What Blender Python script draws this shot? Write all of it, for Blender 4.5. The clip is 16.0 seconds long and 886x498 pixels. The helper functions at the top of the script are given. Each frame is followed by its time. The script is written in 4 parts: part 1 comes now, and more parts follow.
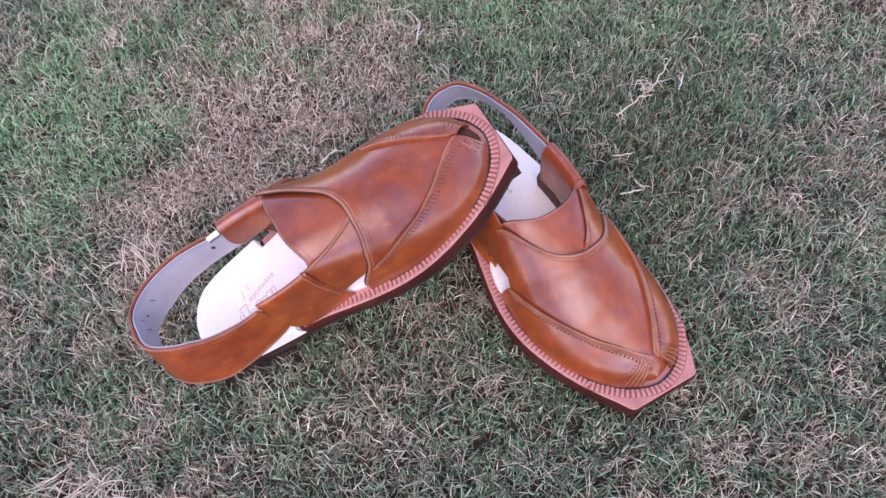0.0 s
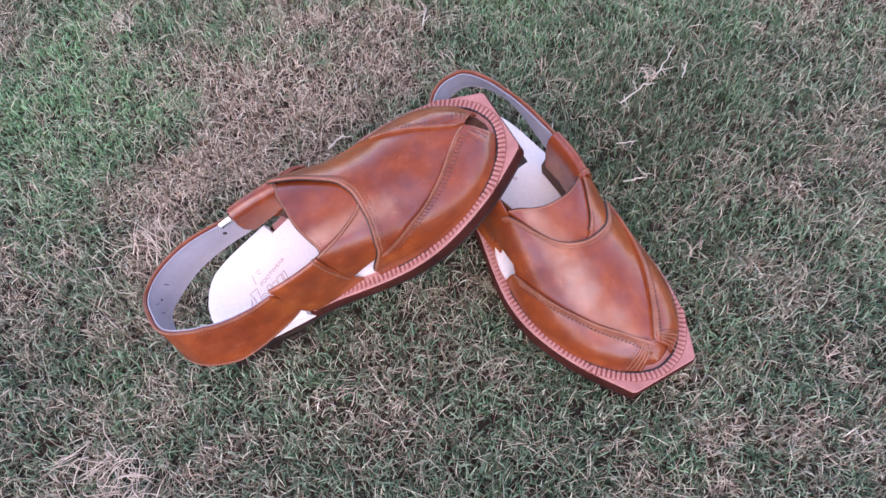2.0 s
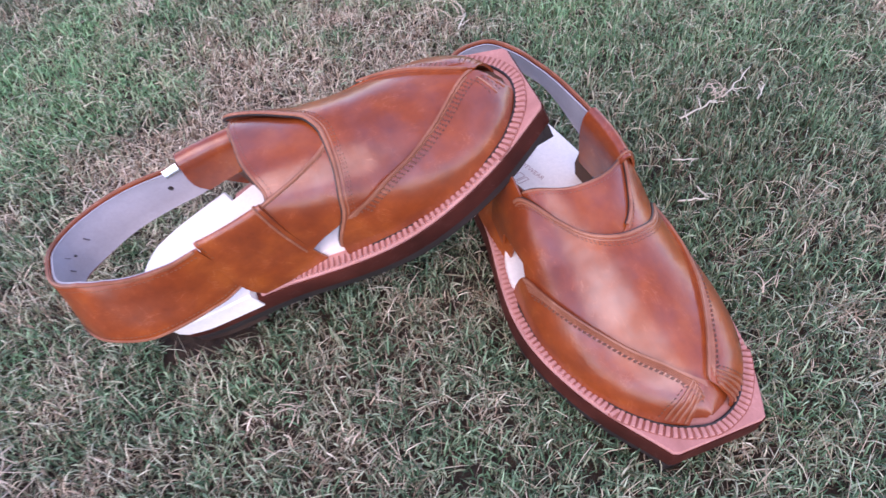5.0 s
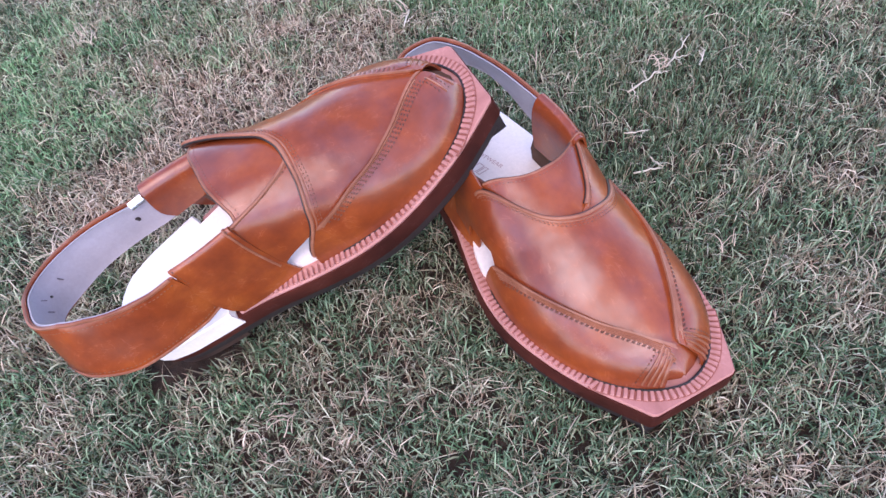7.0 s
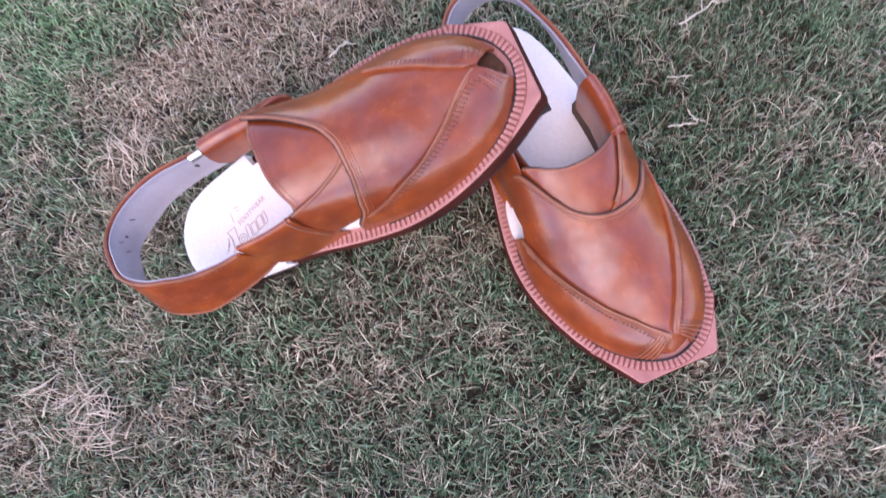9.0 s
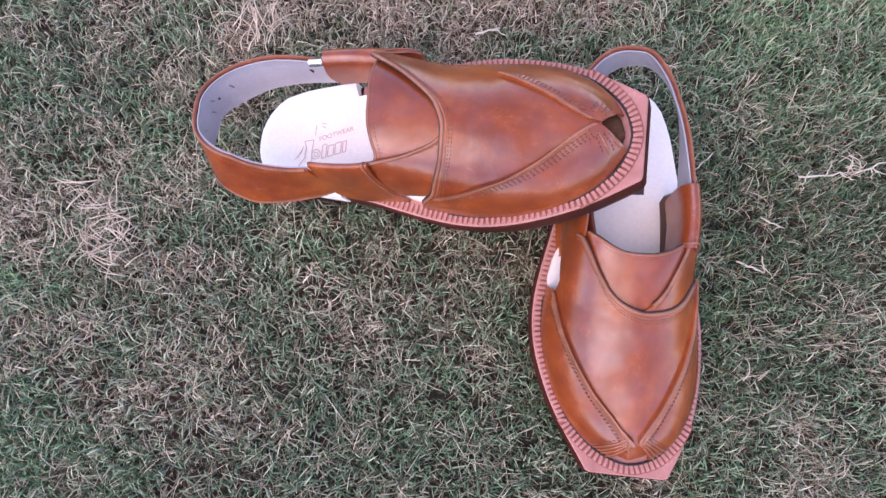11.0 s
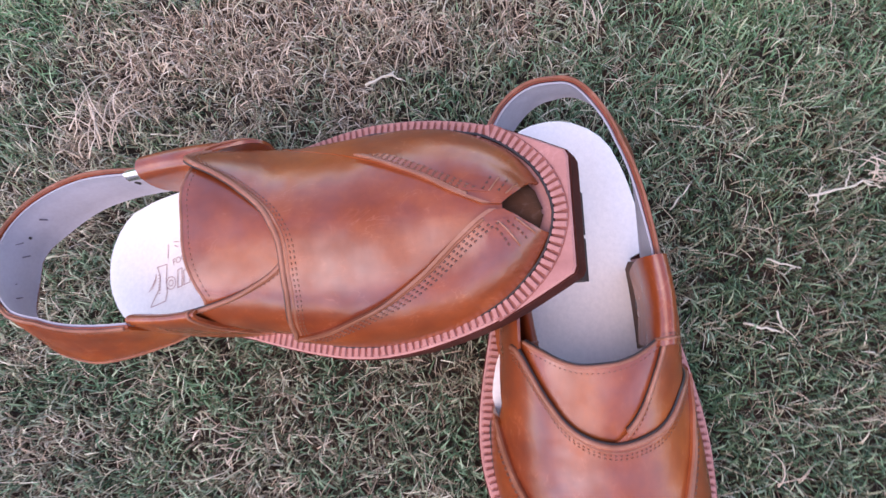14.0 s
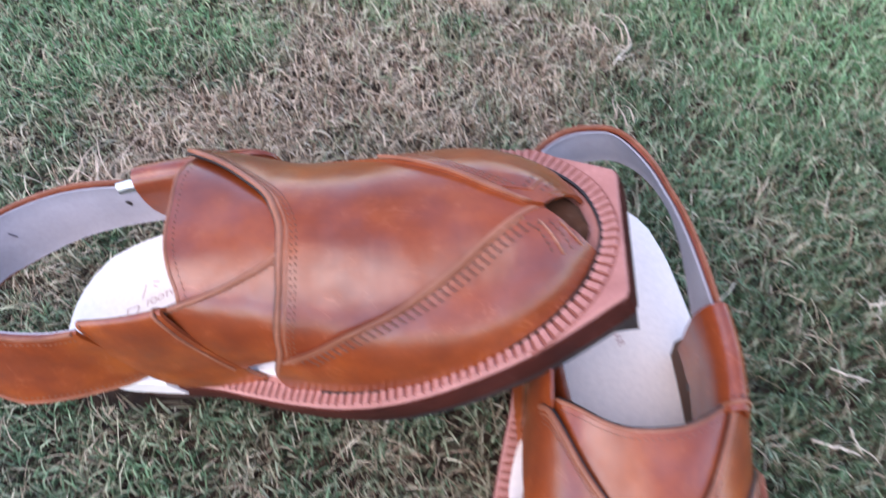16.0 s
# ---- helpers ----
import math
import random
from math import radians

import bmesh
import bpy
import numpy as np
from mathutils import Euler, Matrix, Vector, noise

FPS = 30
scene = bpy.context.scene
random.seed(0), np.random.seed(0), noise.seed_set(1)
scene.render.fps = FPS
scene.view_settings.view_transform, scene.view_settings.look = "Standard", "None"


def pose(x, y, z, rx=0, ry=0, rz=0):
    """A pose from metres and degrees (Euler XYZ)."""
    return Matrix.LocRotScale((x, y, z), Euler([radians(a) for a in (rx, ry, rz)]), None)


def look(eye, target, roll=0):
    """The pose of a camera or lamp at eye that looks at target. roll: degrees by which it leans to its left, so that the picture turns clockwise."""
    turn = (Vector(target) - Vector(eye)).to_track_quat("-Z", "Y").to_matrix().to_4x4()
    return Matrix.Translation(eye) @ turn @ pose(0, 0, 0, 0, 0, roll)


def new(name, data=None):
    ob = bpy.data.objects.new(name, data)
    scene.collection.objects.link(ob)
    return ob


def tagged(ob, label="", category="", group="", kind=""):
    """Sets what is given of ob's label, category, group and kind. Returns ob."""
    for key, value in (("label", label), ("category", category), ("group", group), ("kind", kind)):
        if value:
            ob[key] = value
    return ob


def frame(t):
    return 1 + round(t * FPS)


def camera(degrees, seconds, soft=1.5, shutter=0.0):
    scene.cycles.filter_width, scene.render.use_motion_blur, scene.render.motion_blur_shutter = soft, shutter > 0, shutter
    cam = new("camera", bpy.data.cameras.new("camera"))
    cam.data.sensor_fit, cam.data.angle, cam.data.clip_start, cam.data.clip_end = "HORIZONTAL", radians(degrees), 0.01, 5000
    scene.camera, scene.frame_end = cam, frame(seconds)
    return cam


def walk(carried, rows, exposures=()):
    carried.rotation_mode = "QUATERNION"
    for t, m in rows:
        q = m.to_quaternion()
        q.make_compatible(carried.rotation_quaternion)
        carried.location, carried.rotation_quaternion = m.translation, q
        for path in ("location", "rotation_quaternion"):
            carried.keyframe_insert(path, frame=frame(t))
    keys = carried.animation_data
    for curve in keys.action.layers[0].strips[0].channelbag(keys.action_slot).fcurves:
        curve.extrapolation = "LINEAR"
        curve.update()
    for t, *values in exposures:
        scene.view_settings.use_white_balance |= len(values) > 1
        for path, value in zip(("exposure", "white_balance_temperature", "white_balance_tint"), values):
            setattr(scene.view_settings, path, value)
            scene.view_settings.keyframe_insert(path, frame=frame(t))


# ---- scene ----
cam = camera(66.6, 16.0, soft=1.45, shutter=0.5)
PATH = [
    (0, (-0.013, -0.219, 0.503), (0.416, 0.611, -1.266), -4.6),
    (0.5, (-0.014, -0.215, 0.508), (0.404, 0.589, -1.275), -3.7),
    (1, (-0.017, -0.217, 0.525), (0.398, 0.59, -1.257), -3.5),
    (1.5, (-0.019, -0.215, 0.527), (0.434, 0.604, -1.241), -2.7),
    (2, (-0.018, -0.216, 0.516), (0.385, 0.564, -1.281), -4.3),
    (2.5, (-0.02, -0.214, 0.498), (0.353, 0.573, -1.302), -5.5),
    (3, (-0.015, -0.213, 0.483), (0.37, 0.556, -1.322), -3.9),
    (3.5, (-0.008, -0.208, 0.483), (0.378, 0.594, -1.308), -4.4),
    (4, (-0.003, -0.217, 0.476), (0.391, 0.663, -1.276), -3.5),
    (4.5, (0.0, -0.238, 0.429), (0.372, 0.79, -1.246), -4.7),
    (5, (0.006, -0.25, 0.37), (0.411, 0.884, -1.227), -4.5),
    (5.2, (0.01, -0.252, 0.365), (0.45, 0.884, -1.221), -5.0),
    (7.3, (0.008, -0.254, 0.388), (0.449, 0.82, -1.241), -9.2),
    (7.5, (0.005, -0.254, 0.393), (0.416, 0.814, -1.247), -9.7),
    (8, (0.022, -0.235, 0.42), (0.264, 0.632, -1.366), -12.9),
    (8.5, (0.043, -0.182, 0.443), (0.256, 0.472, -1.435), -9.2),
    (9, (0.049, -0.149, 0.48), (0.151, 0.33, -1.459), -14.0),
    (9.5, (0.058, -0.131, 0.502), (0.198, 0.371, -1.429), -5.5),
    (10, (0.05, -0.146, 0.493), (0.112, 0.384, -1.435), 5.2),
    (10.2, (0.048, -0.156, 0.494), (0.06, 0.36, -1.438), 5.4),
    (12.3, (0.034, -0.08, 0.47), (0.082, 0.264, -1.499), 6.3),
    (12.5, (0.039, -0.079, 0.458), (0.045, 0.283, -1.509), -2.8),
    (13, (0.051, -0.075, 0.439), (-0.005, 0.202, -1.541), -19.0),
    (13.5, (0.097, -0.054, 0.416), (0.057, 0.31, -1.55), -13.1),
    (14, (0.118, -0.05, 0.394), (0.031, 0.395, -1.554), -16.6),
    (14.5, (0.12, -0.067, 0.368), (0.027, 0.501, -1.548), -11.7),
    (15, (0.124, -0.094, 0.358), (0.053, 0.649, -1.497), -7.3),
    (15.5, (0.131, -0.12, 0.344), (0.062, 0.737, -1.462), -6.8),
    (16, (0.099, -0.111, 0.323), (0.072, 0.95, -1.373), -2.5),
]
walk(cam, [(t, look(eye, target, roll)) for t, eye, target, roll in PATH],
     [(0.0, 1.90, 7450, 32), (4.0, 1.90, 7400, 32), (5.0, 1.98, 7300, 31), (7.5, 2.02, 7300, 29), (9.0, 1.99, 7450, 32),
      (10.2, 1.98, 7600, 32), (12.5, 1.87, 7750, 30), (14.5, 1.94, 7750, 28), (16.0, 1.98, 7450, 20)])

# ---- light: an open overcast evening sky, no hard sun ----
SUN_ELEVATION, SUN_TURN = 54.0, 217.0
world = bpy.data.worlds.new("overcast_sky")
scene.world = world
world.use_nodes = True
wn, wl = world.node_tree.nodes, world.node_tree.links
sky = wn.new("ShaderNodeTexSky")
sky.sky_type = "NISHITA"
sky.sun_disc = False
sky.sun_elevation, sky.sun_rotation = radians(SUN_ELEVATION), radians(SUN_TURN)
sky.air_density, sky.dust_density, sky.ozone_density = 1.0, 0.4, 5.0
wl.new(sky.outputs[0], wn["Background"].inputs[0])
wn["Background"].inputs[1].default_value = 0.15
sun = new("sun", bpy.data.lights.new("sun", "SUN"))
sun.data.energy, sun.data.angle, sun.data.color = 0.66, radians(60), (1.0, 0.90, 0.80)
az = radians(SUN_TURN)
sun.matrix_world = look((math.sin(az) * math.cos(radians(SUN_ELEVATION)) * 5, math.cos(az) * math.cos(radians(SUN_ELEVATION)) * 5, 5 * math.sin(radians(SUN_ELEVATION))), (0, 0, 0))


# ---- materials ----
def nodes_of(name):
    m = bpy.data.materials.new(name)
    m.use_nodes = True
    n, l = m.node_tree.nodes, m.node_tree.links
    return m, n, l, n["Principled BSDF"]


def noise_node(n, l, scale, detail=4.0, rough=0.55, stretch=None, coords="Object"):
    tc = n.new("ShaderNodeTexCoord")
    nz = n.new("ShaderNodeTexNoise")
    nz.inputs["Scale"].default_value, nz.inputs["Detail"].default_value, nz.inputs["Roughness"].default_value = scale, detail, rough
    if stretch:
        mp = n.new("ShaderNodeMapping")
        mp.inputs["Scale"].default_value = stretch
        l.new(tc.outputs[coords], mp.inputs["Vector"])
        l.new(mp.outputs[0], nz.inputs["Vector"])
    else:
        l.new(tc.outputs[coords], nz.inputs["Vector"])
    return nz


def ramp(n, l, source, stops):
    r = n.new("ShaderNodeValToRGB")
    while len(r.color_ramp.elements) < len(stops):
        r.color_ramp.elements.new(0.5)
    for e, (p, c) in zip(r.color_ramp.elements, stops):
        e.position, e.color = p, (*c, 1)
    l.new(source, r.inputs[0])
    return r


def mix(n, l, factor, a, b, mode="MIX"):
    k = n.new("ShaderNodeMix")
    k.data_type, k.blend_type = "RGBA", mode
    if isinstance(factor, float):
        k.inputs[0].default_value = factor
    else:
        l.new(factor, k.inputs[0])
    for slot, v in ((6, a), (7, b)):
        if isinstance(v, tuple):
            k.inputs[slot].default_value = (*v, 1)
        else:
            l.new(v, k.inputs[slot])
    return k.outputs[2]


def bump(n, l, height, strength, distance, bsdf, below=None):
    b = n.new("ShaderNodeBump")
    b.inputs["Strength"].default_value, b.inputs["Distance"].default_value = strength, distance
    l.new(height, b.inputs["Height"])
    if below:
        l.new(below.outputs[0], b.inputs["Normal"])
    l.new(b.outputs[0], bsdf.inputs["Normal"])
    return b


def leather(name, dark, mid, light, rough=0.34, coat=0.25):
    """Hand-burnished leather: cloudy stain, fine streaks, pores and shallow creases."""
    m, n, l, p = nodes_of(name)
    big = noise_node(n, l, 19, 3, 0.5)
    cloud = noise_node(n, l, 75, 4, 0.6)
    fine = noise_node(n, l, 420, 5, 0.65)
    streak = noise_node(n, l, 55, 6, 0.62, (0.6, 2.4, 1.2))
    crease = noise_node(n, l, 130, 3, 0.5, (1.0, 0.45, 1.0))
    add = n.new("ShaderNodeMath")
    add.operation = "MULTIPLY_ADD"
    add.inputs[1].default_value = 0.30
    l.new(cloud.outputs[0], add.inputs[0])
    half = n.new("ShaderNodeMath")
    half.operation = "MULTIPLY"
    half.inputs[1].default_value = 0.75
    l.new(big.outputs[0], half.inputs[0])
    l.new(half.outputs[0], add.inputs[2])
    c = ramp(n, l, add.outputs[0], [(0.34, dark), (0.53, mid), (0.72, light)])
    s = ramp(n, l, streak.outputs[0], [(0.32, (0.88, 0.84, 0.82)), (0.66, (1.08, 1.06, 1.05))])
    c2 = mix(n, l, 0.65, c.outputs[0], s.outputs[0], "MULTIPLY")
    f = ramp(n, l, fine.outputs[0], [(0.3, (0.88, 0.88, 0.88)), (0.7, (1.07, 1.07, 1.07))])
    c3 = mix(n, l, 0.6, c2, f.outputs[0], "MULTIPLY")
    # fine pale scuffs and hairline wrinkles
    hair = noise_node(n, l, 34, 3, 0.6, (1.0, 2.2, 1.0))
    hair.inputs["Distortion"].default_value = 1.6
    line = ramp(n, l, hair.outputs[0], [(0.484, (0.0, 0.0, 0.0)), (0.5, (1.0, 1.0, 1.0)), (0.516, (0.0, 0.0, 0.0))])
    patch = ramp(n, l, cloud.outputs[0], [(0.46, (0.0, 0.0, 0.0)), (0.62, (0.30, 0.30, 0.30))])
    worn = mix(n, l, 1.0, line.outputs[0], patch.outputs[0], "MULTIPLY")
    l.new(mix(n, l, worn, c3, tuple(min(1.0, 1.15 * q + 0.06) for q in light)), p.inputs["Base Color"])
    rr = n.new("ShaderNodeMapRange")
    rr.inputs["From Min"].default_value, rr.inputs["From Max"].default_value = 0.3, 0.7
    rr.inputs["To Min"].default_value, rr.inputs["To Max"].default_value = rough - 0.06, rough + 0.09
    l.new(cloud.outputs[0], rr.inputs["Value"])
    l.new(rr.outputs[0], p.inputs["Roughness"])
    # the polish is rubbed on unevenly
    wax = noise_node(n, l, 30, 4, 0.6)
    ww = n.new("ShaderNodeMapRange")
    ww.inputs["From Min"].default_value, ww.inputs["From Max"].default_value = 0.36, 0.60
    ww.inputs["To Min"].default_value, ww.inputs["To Max"].default_value = coat * 0.45, coat
    l.new(wax.outputs[0], ww.inputs["Value"])
    l.new(ww.outputs[0], p.inputs["Coat Weight"])
    p.inputs["Coat Roughness"].default_value = 0.25
    p.inputs["Specular IOR Level"].default_value = 0.05
    p.inputs["Coat IOR"].default_value = 1.76
    b1 = bump(n, l, fine.outputs[0], 0.15, 0.0003, p)
    b2 = bump(n, l, crease.outputs[0], 0.16, 0.0010, p, b1)
    b3 = bump(n, l, streak.outputs[0], 0.10, 0.0008, p, b2)
    l.new(b3.outputs[0], p.inputs["Coat Normal"])
    return m


def plain(name, a, b, rough, scale=90, bumps=0.2, depth=0.0006, metal=0.0):
    m, n, l, p = nodes_of(name)
    big = noise_node(n, l, scale * 0.25, 3)
    fine = noise_node(n, l, scale * 6, 4, 0.7)
    c = ramp(n, l, big.outputs[0], [(0.32, a), (0.68, b)])
    f = ramp(n, l, fine.outputs[0], [(0.3, (0.86, 0.86, 0.86)), (0.7, (1.05, 1.05, 1.05))])
    l.new(mix(n, l, 0.6, c.outputs[0], f.outputs[0], "MULTIPLY"), p.inputs["Base Color"])
    p.inputs["Roughness"].default_value, p.inputs["Metallic"].default_value = rough, metal
    bump(n, l, fine.outputs[0], bumps, depth, p)
    return m


TAN = leather("tan_burnished_leather", (0.150, 0.025, 0.008), (0.242, 0.044, 0.010), (0.350, 0.076, 0.013), 0.45, 1.0)
# lighter tan of the raised edges, their pale pink highlight put into the colour
TAN_EDGE = leather("tan_leather_edge", (0.19, 0.063, 0.033), (0.285, 0.105, 0.060), (0.37, 0.15, 0.09), 0.36, 0.4)
# leaning sandal's toe lining, darkened to stand for the shade in the opening
SHADED_LINING = leather("brown_shaded_toe_lining", (0.05, 0.020, 0.011), (0.08, 0.032, 0.017), (0.11, 0.045, 0.024), 0.6, 0.0)
BROWN_INNER = plain("brown_suede_inside", (0.062, 0.028, 0.018), (0.10, 0.044, 0.026), 0.85)
LINING = plain("grey_leather_lining", (0.33, 0.31, 0.335), (0.42, 0.39, 0.42), 0.55)
INSOLE = plain("cream_leather_insole", (0.84, 0.735, 0.665), (0.90, 0.80, 0.74), 0.5, 60, 0.12)
WELT = leather("pink_tan_welt_leather", (0.39, 0.170, 0.145), (0.45, 0.205, 0.175), (0.52, 0.25, 0.22), 0.5, 0.05)
WELT_GROOVE = leather("welt_groove_leather", (0.25, 0.088, 0.070), (0.30, 0.112, 0.090), (0.35, 0.135, 0.11), 0.6, 0.0)
WELT_EDGE = leather("red_brown_welt_edge", (0.045, 0.013, 0.010), (0.070, 0.018, 0.013), (0.105, 0.026, 0.018), 0.6, 0.0)
RUBBER = plain("black_rubber", (0.014, 0.009, 0.008), (0.028, 0.018, 0.016), 0.65)
HEEL_BROWN = plain("dark_brown_stacked_heel", (0.03, 0.016, 0.012), (0.06, 0.03, 0.022), 0.5)
THREAD = plain("dark_brown_thread", (0.088, 0.026, 0.012), (0.14, 0.043, 0.020), 0.6)
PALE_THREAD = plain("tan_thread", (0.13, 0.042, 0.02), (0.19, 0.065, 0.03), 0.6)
GROOVE = plain("black_piping", (0.015, 0.010, 0.009), (0.03, 0.02, 0.016), 0.5)
METAL = plain("bright_metal", (0.75, 0.74, 0.72), (0.85, 0.84, 0.82), 0.25, metal=1.0)
SCUFF = plain("dark_scuff", (0.12, 0.10, 0.12), (0.20, 0.17, 0.20), 0.7)
INK = plain("red_brown_ink", (0.48, 0.28, 0.25), (0.58, 0.38, 0.34), 0.6)


# ---- the place: grass everywhere ----
def soil_material():
    """Bare soil under the blades that are built; farther out the sheet itself is turf."""
    m, n, l, p = nodes_of("soil_and_turf")
    a = noise_node(n, l, 9, 5, 0.6)
    b = noise_node(n, l, 160, 6, 0.7)
    c = ramp(n, l, a.outputs[0], [(0.3, (0.018, 0.015, 0.010)), (0.6, (0.050, 0.029, 0.020))])
    d = ramp(n, l, b.outputs[0], [(0.3, (0.4, 0.4, 0.4)), (0.7, (1.5, 1.4, 1.2))])
    soil = mix(n, l, 1.0, c.outputs[0], d.outputs[0], "MULTIPLY")
    wide = noise_node(n, l, 1.7, 6, 0.62)
    tuft = noise_node(n, l, 26, 5, 0.7)
    turf = ramp(n, l, wide.outputs[0], [(0.34, (0.036, 0.068, 0.032)), (0.52, (0.060, 0.080, 0.042)), (0.66, (0.13, 0.105, 0.070))])
    grain = ramp(n, l, tuft.outputs[0], [(0.34, (0.35, 0.35, 0.35)), (0.66, (1.5, 1.5, 1.4))])
    lawn_far = mix(n, l, 1.0, turf.outputs[0], grain.outputs[0], "MULTIPLY")
    tc = n.new("ShaderNodeTexCoord")
    far = n.new("ShaderNodeVectorMath")
    far.operation = "LENGTH"
    middle = n.new("ShaderNodeVectorMath")
    middle.operation = "SUBTRACT"
    middle.inputs[1].default_value = (0.18, 0.12, 0.0)
    l.new(tc.outputs["Object"], middle.inputs[0])
    l.new(middle.outputs[0], far.inputs[0])
    reach = n.new("ShaderNodeMapRange")
    reach.inputs["From Min"].default_value, reach.inputs["From Max"].default_value = 0.47, 0.56
    l.new(far.outputs["Value"], reach.inputs["Value"])
    l.new(mix(n, l, reach.outputs[0], soil, lawn_far), p.inputs["Base Color"])
    p.inputs["Roughness"].default_value = 0.95
    bump(n, l, b.outputs[0], 0.8, 0.006, p)
    return m


SOIL = soil_material()


def mesh_object(name, verts, faces, material, smooth=False):
    me = bpy.data.meshes.new(name)
    me.from_pydata([tuple(v) for v in verts], [], [tuple(f) for f in faces])
    me.materials.append(material)
    if smooth:
        me.shade_smooth()
    return new(name, me)


G = 400.0
ground = mesh_object("ground", [(-G, -G, -0.014), (G, -G, -0.014), (G, G, -0.014), (-G, G, -0.014)], [(0, 1, 2, 3)], SOIL)
tagged(ground, "soil and thatch under a mown lawn", "ground", kind="structure")


# ---- one sandal of the pair, built in its own coordinates: x forward, y to its left, z up ----
def lerp_table(rows):
    xs, ys = [r[0] for r in rows], [r[1] for r in rows]
    return lambda s: float(np.interp(s, xs, ys))


SOLE = [(0, 0), (.0008, .008), (.003, .0145), (.008, .0225), (.014, .0285), (.022, .033), (.04, .038), (.07, .0415), (.09, .0435), (.11, .047),
        (.125, .051), (.149, .0565), (.171, .0600), (.19, .0608), (.21, .0586), (.23, .0541), (.25, .0475), (.267, .0388), (.285, .0285)]
half_width = lerp_table(SOLE)
upper_half = lerp_table([(.08, .040), (.10, .041), (.13, .0440), (.158, .0480), (.175, .0504), (.19, .0515), (.21, .0503), (.23, .0459), (.245, .0393),
                         (.256, .0325), (.264, .0245), (.2695, .0160), (.2735, .008), (.2750, .0015)])
upper_top = lerp_table([(.08, .098), (.12, .0965), (.14, .0925), (.16, .0870), (.178, .0815), (.20, .0735), (.22, .0645), (.24, .0560), (.255, .0515),
                        (.264, .0460), (.269, .0410), (.2725, .0345), (.2750, .0264)])
BASE = 0.0255
fullness = lerp_table([(.11, .50), (.13, .55), (.145, .68), (.162, .87), (.18, 1.0), (.21, 1.05)])


def smooth_fn(f, r=0.006):
    return lambda s: (f(s - r) + f(s - r / 2) + f(s) + f(s + r / 2) + f(s + r)) / 5


upper_top_s = smooth_fn(upper_top, 0.008)


def upper_half_s(s):
    return upper_half(s) if s > .262 else (upper_half(s - .004) + upper_half(s) + upper_half(s + .004)) / 3


SLACK = {"plus": 1.0, "minus": 1.0}    # above 1 a side of the upper slopes flatter, below 1 it stands fuller
settled = lerp_table([(.135, 0.0), (.165, 1.0), (.195, 1.0), (.240, -.25)])


def dome(s, phi):
    th = phi * math.pi / 2
    e = fullness(s)
    b, h = upper_half_s(s), upper_top_s(s) - BASE
    q = min(abs(math.sin(th)) ** e, 1.0)
    f = e * (1 + (SLACK["plus" if phi > 0 else "minus"] - 1) * settled(s))
    return Vector((s, math.copysign(q, th) * b, BASE + h * max(1 - q ** (2 / f), 0.0) ** (f / 2)))


def dome_normal(s, phi):
    a = dome(s + .0015, phi) - dome(s - .0015, phi)
    p2, p1 = min(phi + .02, 1), max(phi - .02, -1)
    n = a.cross(dome(s, p2) - dome(s, p1))
    if n.length < 1e-12:
        return Vector((1, 0, 0))
    n.normalize()
    return n if n.z > -0.05 else -n


def on_dome(s, phi, off):
    return dome(s, phi) + dome_normal(s, phi) * off


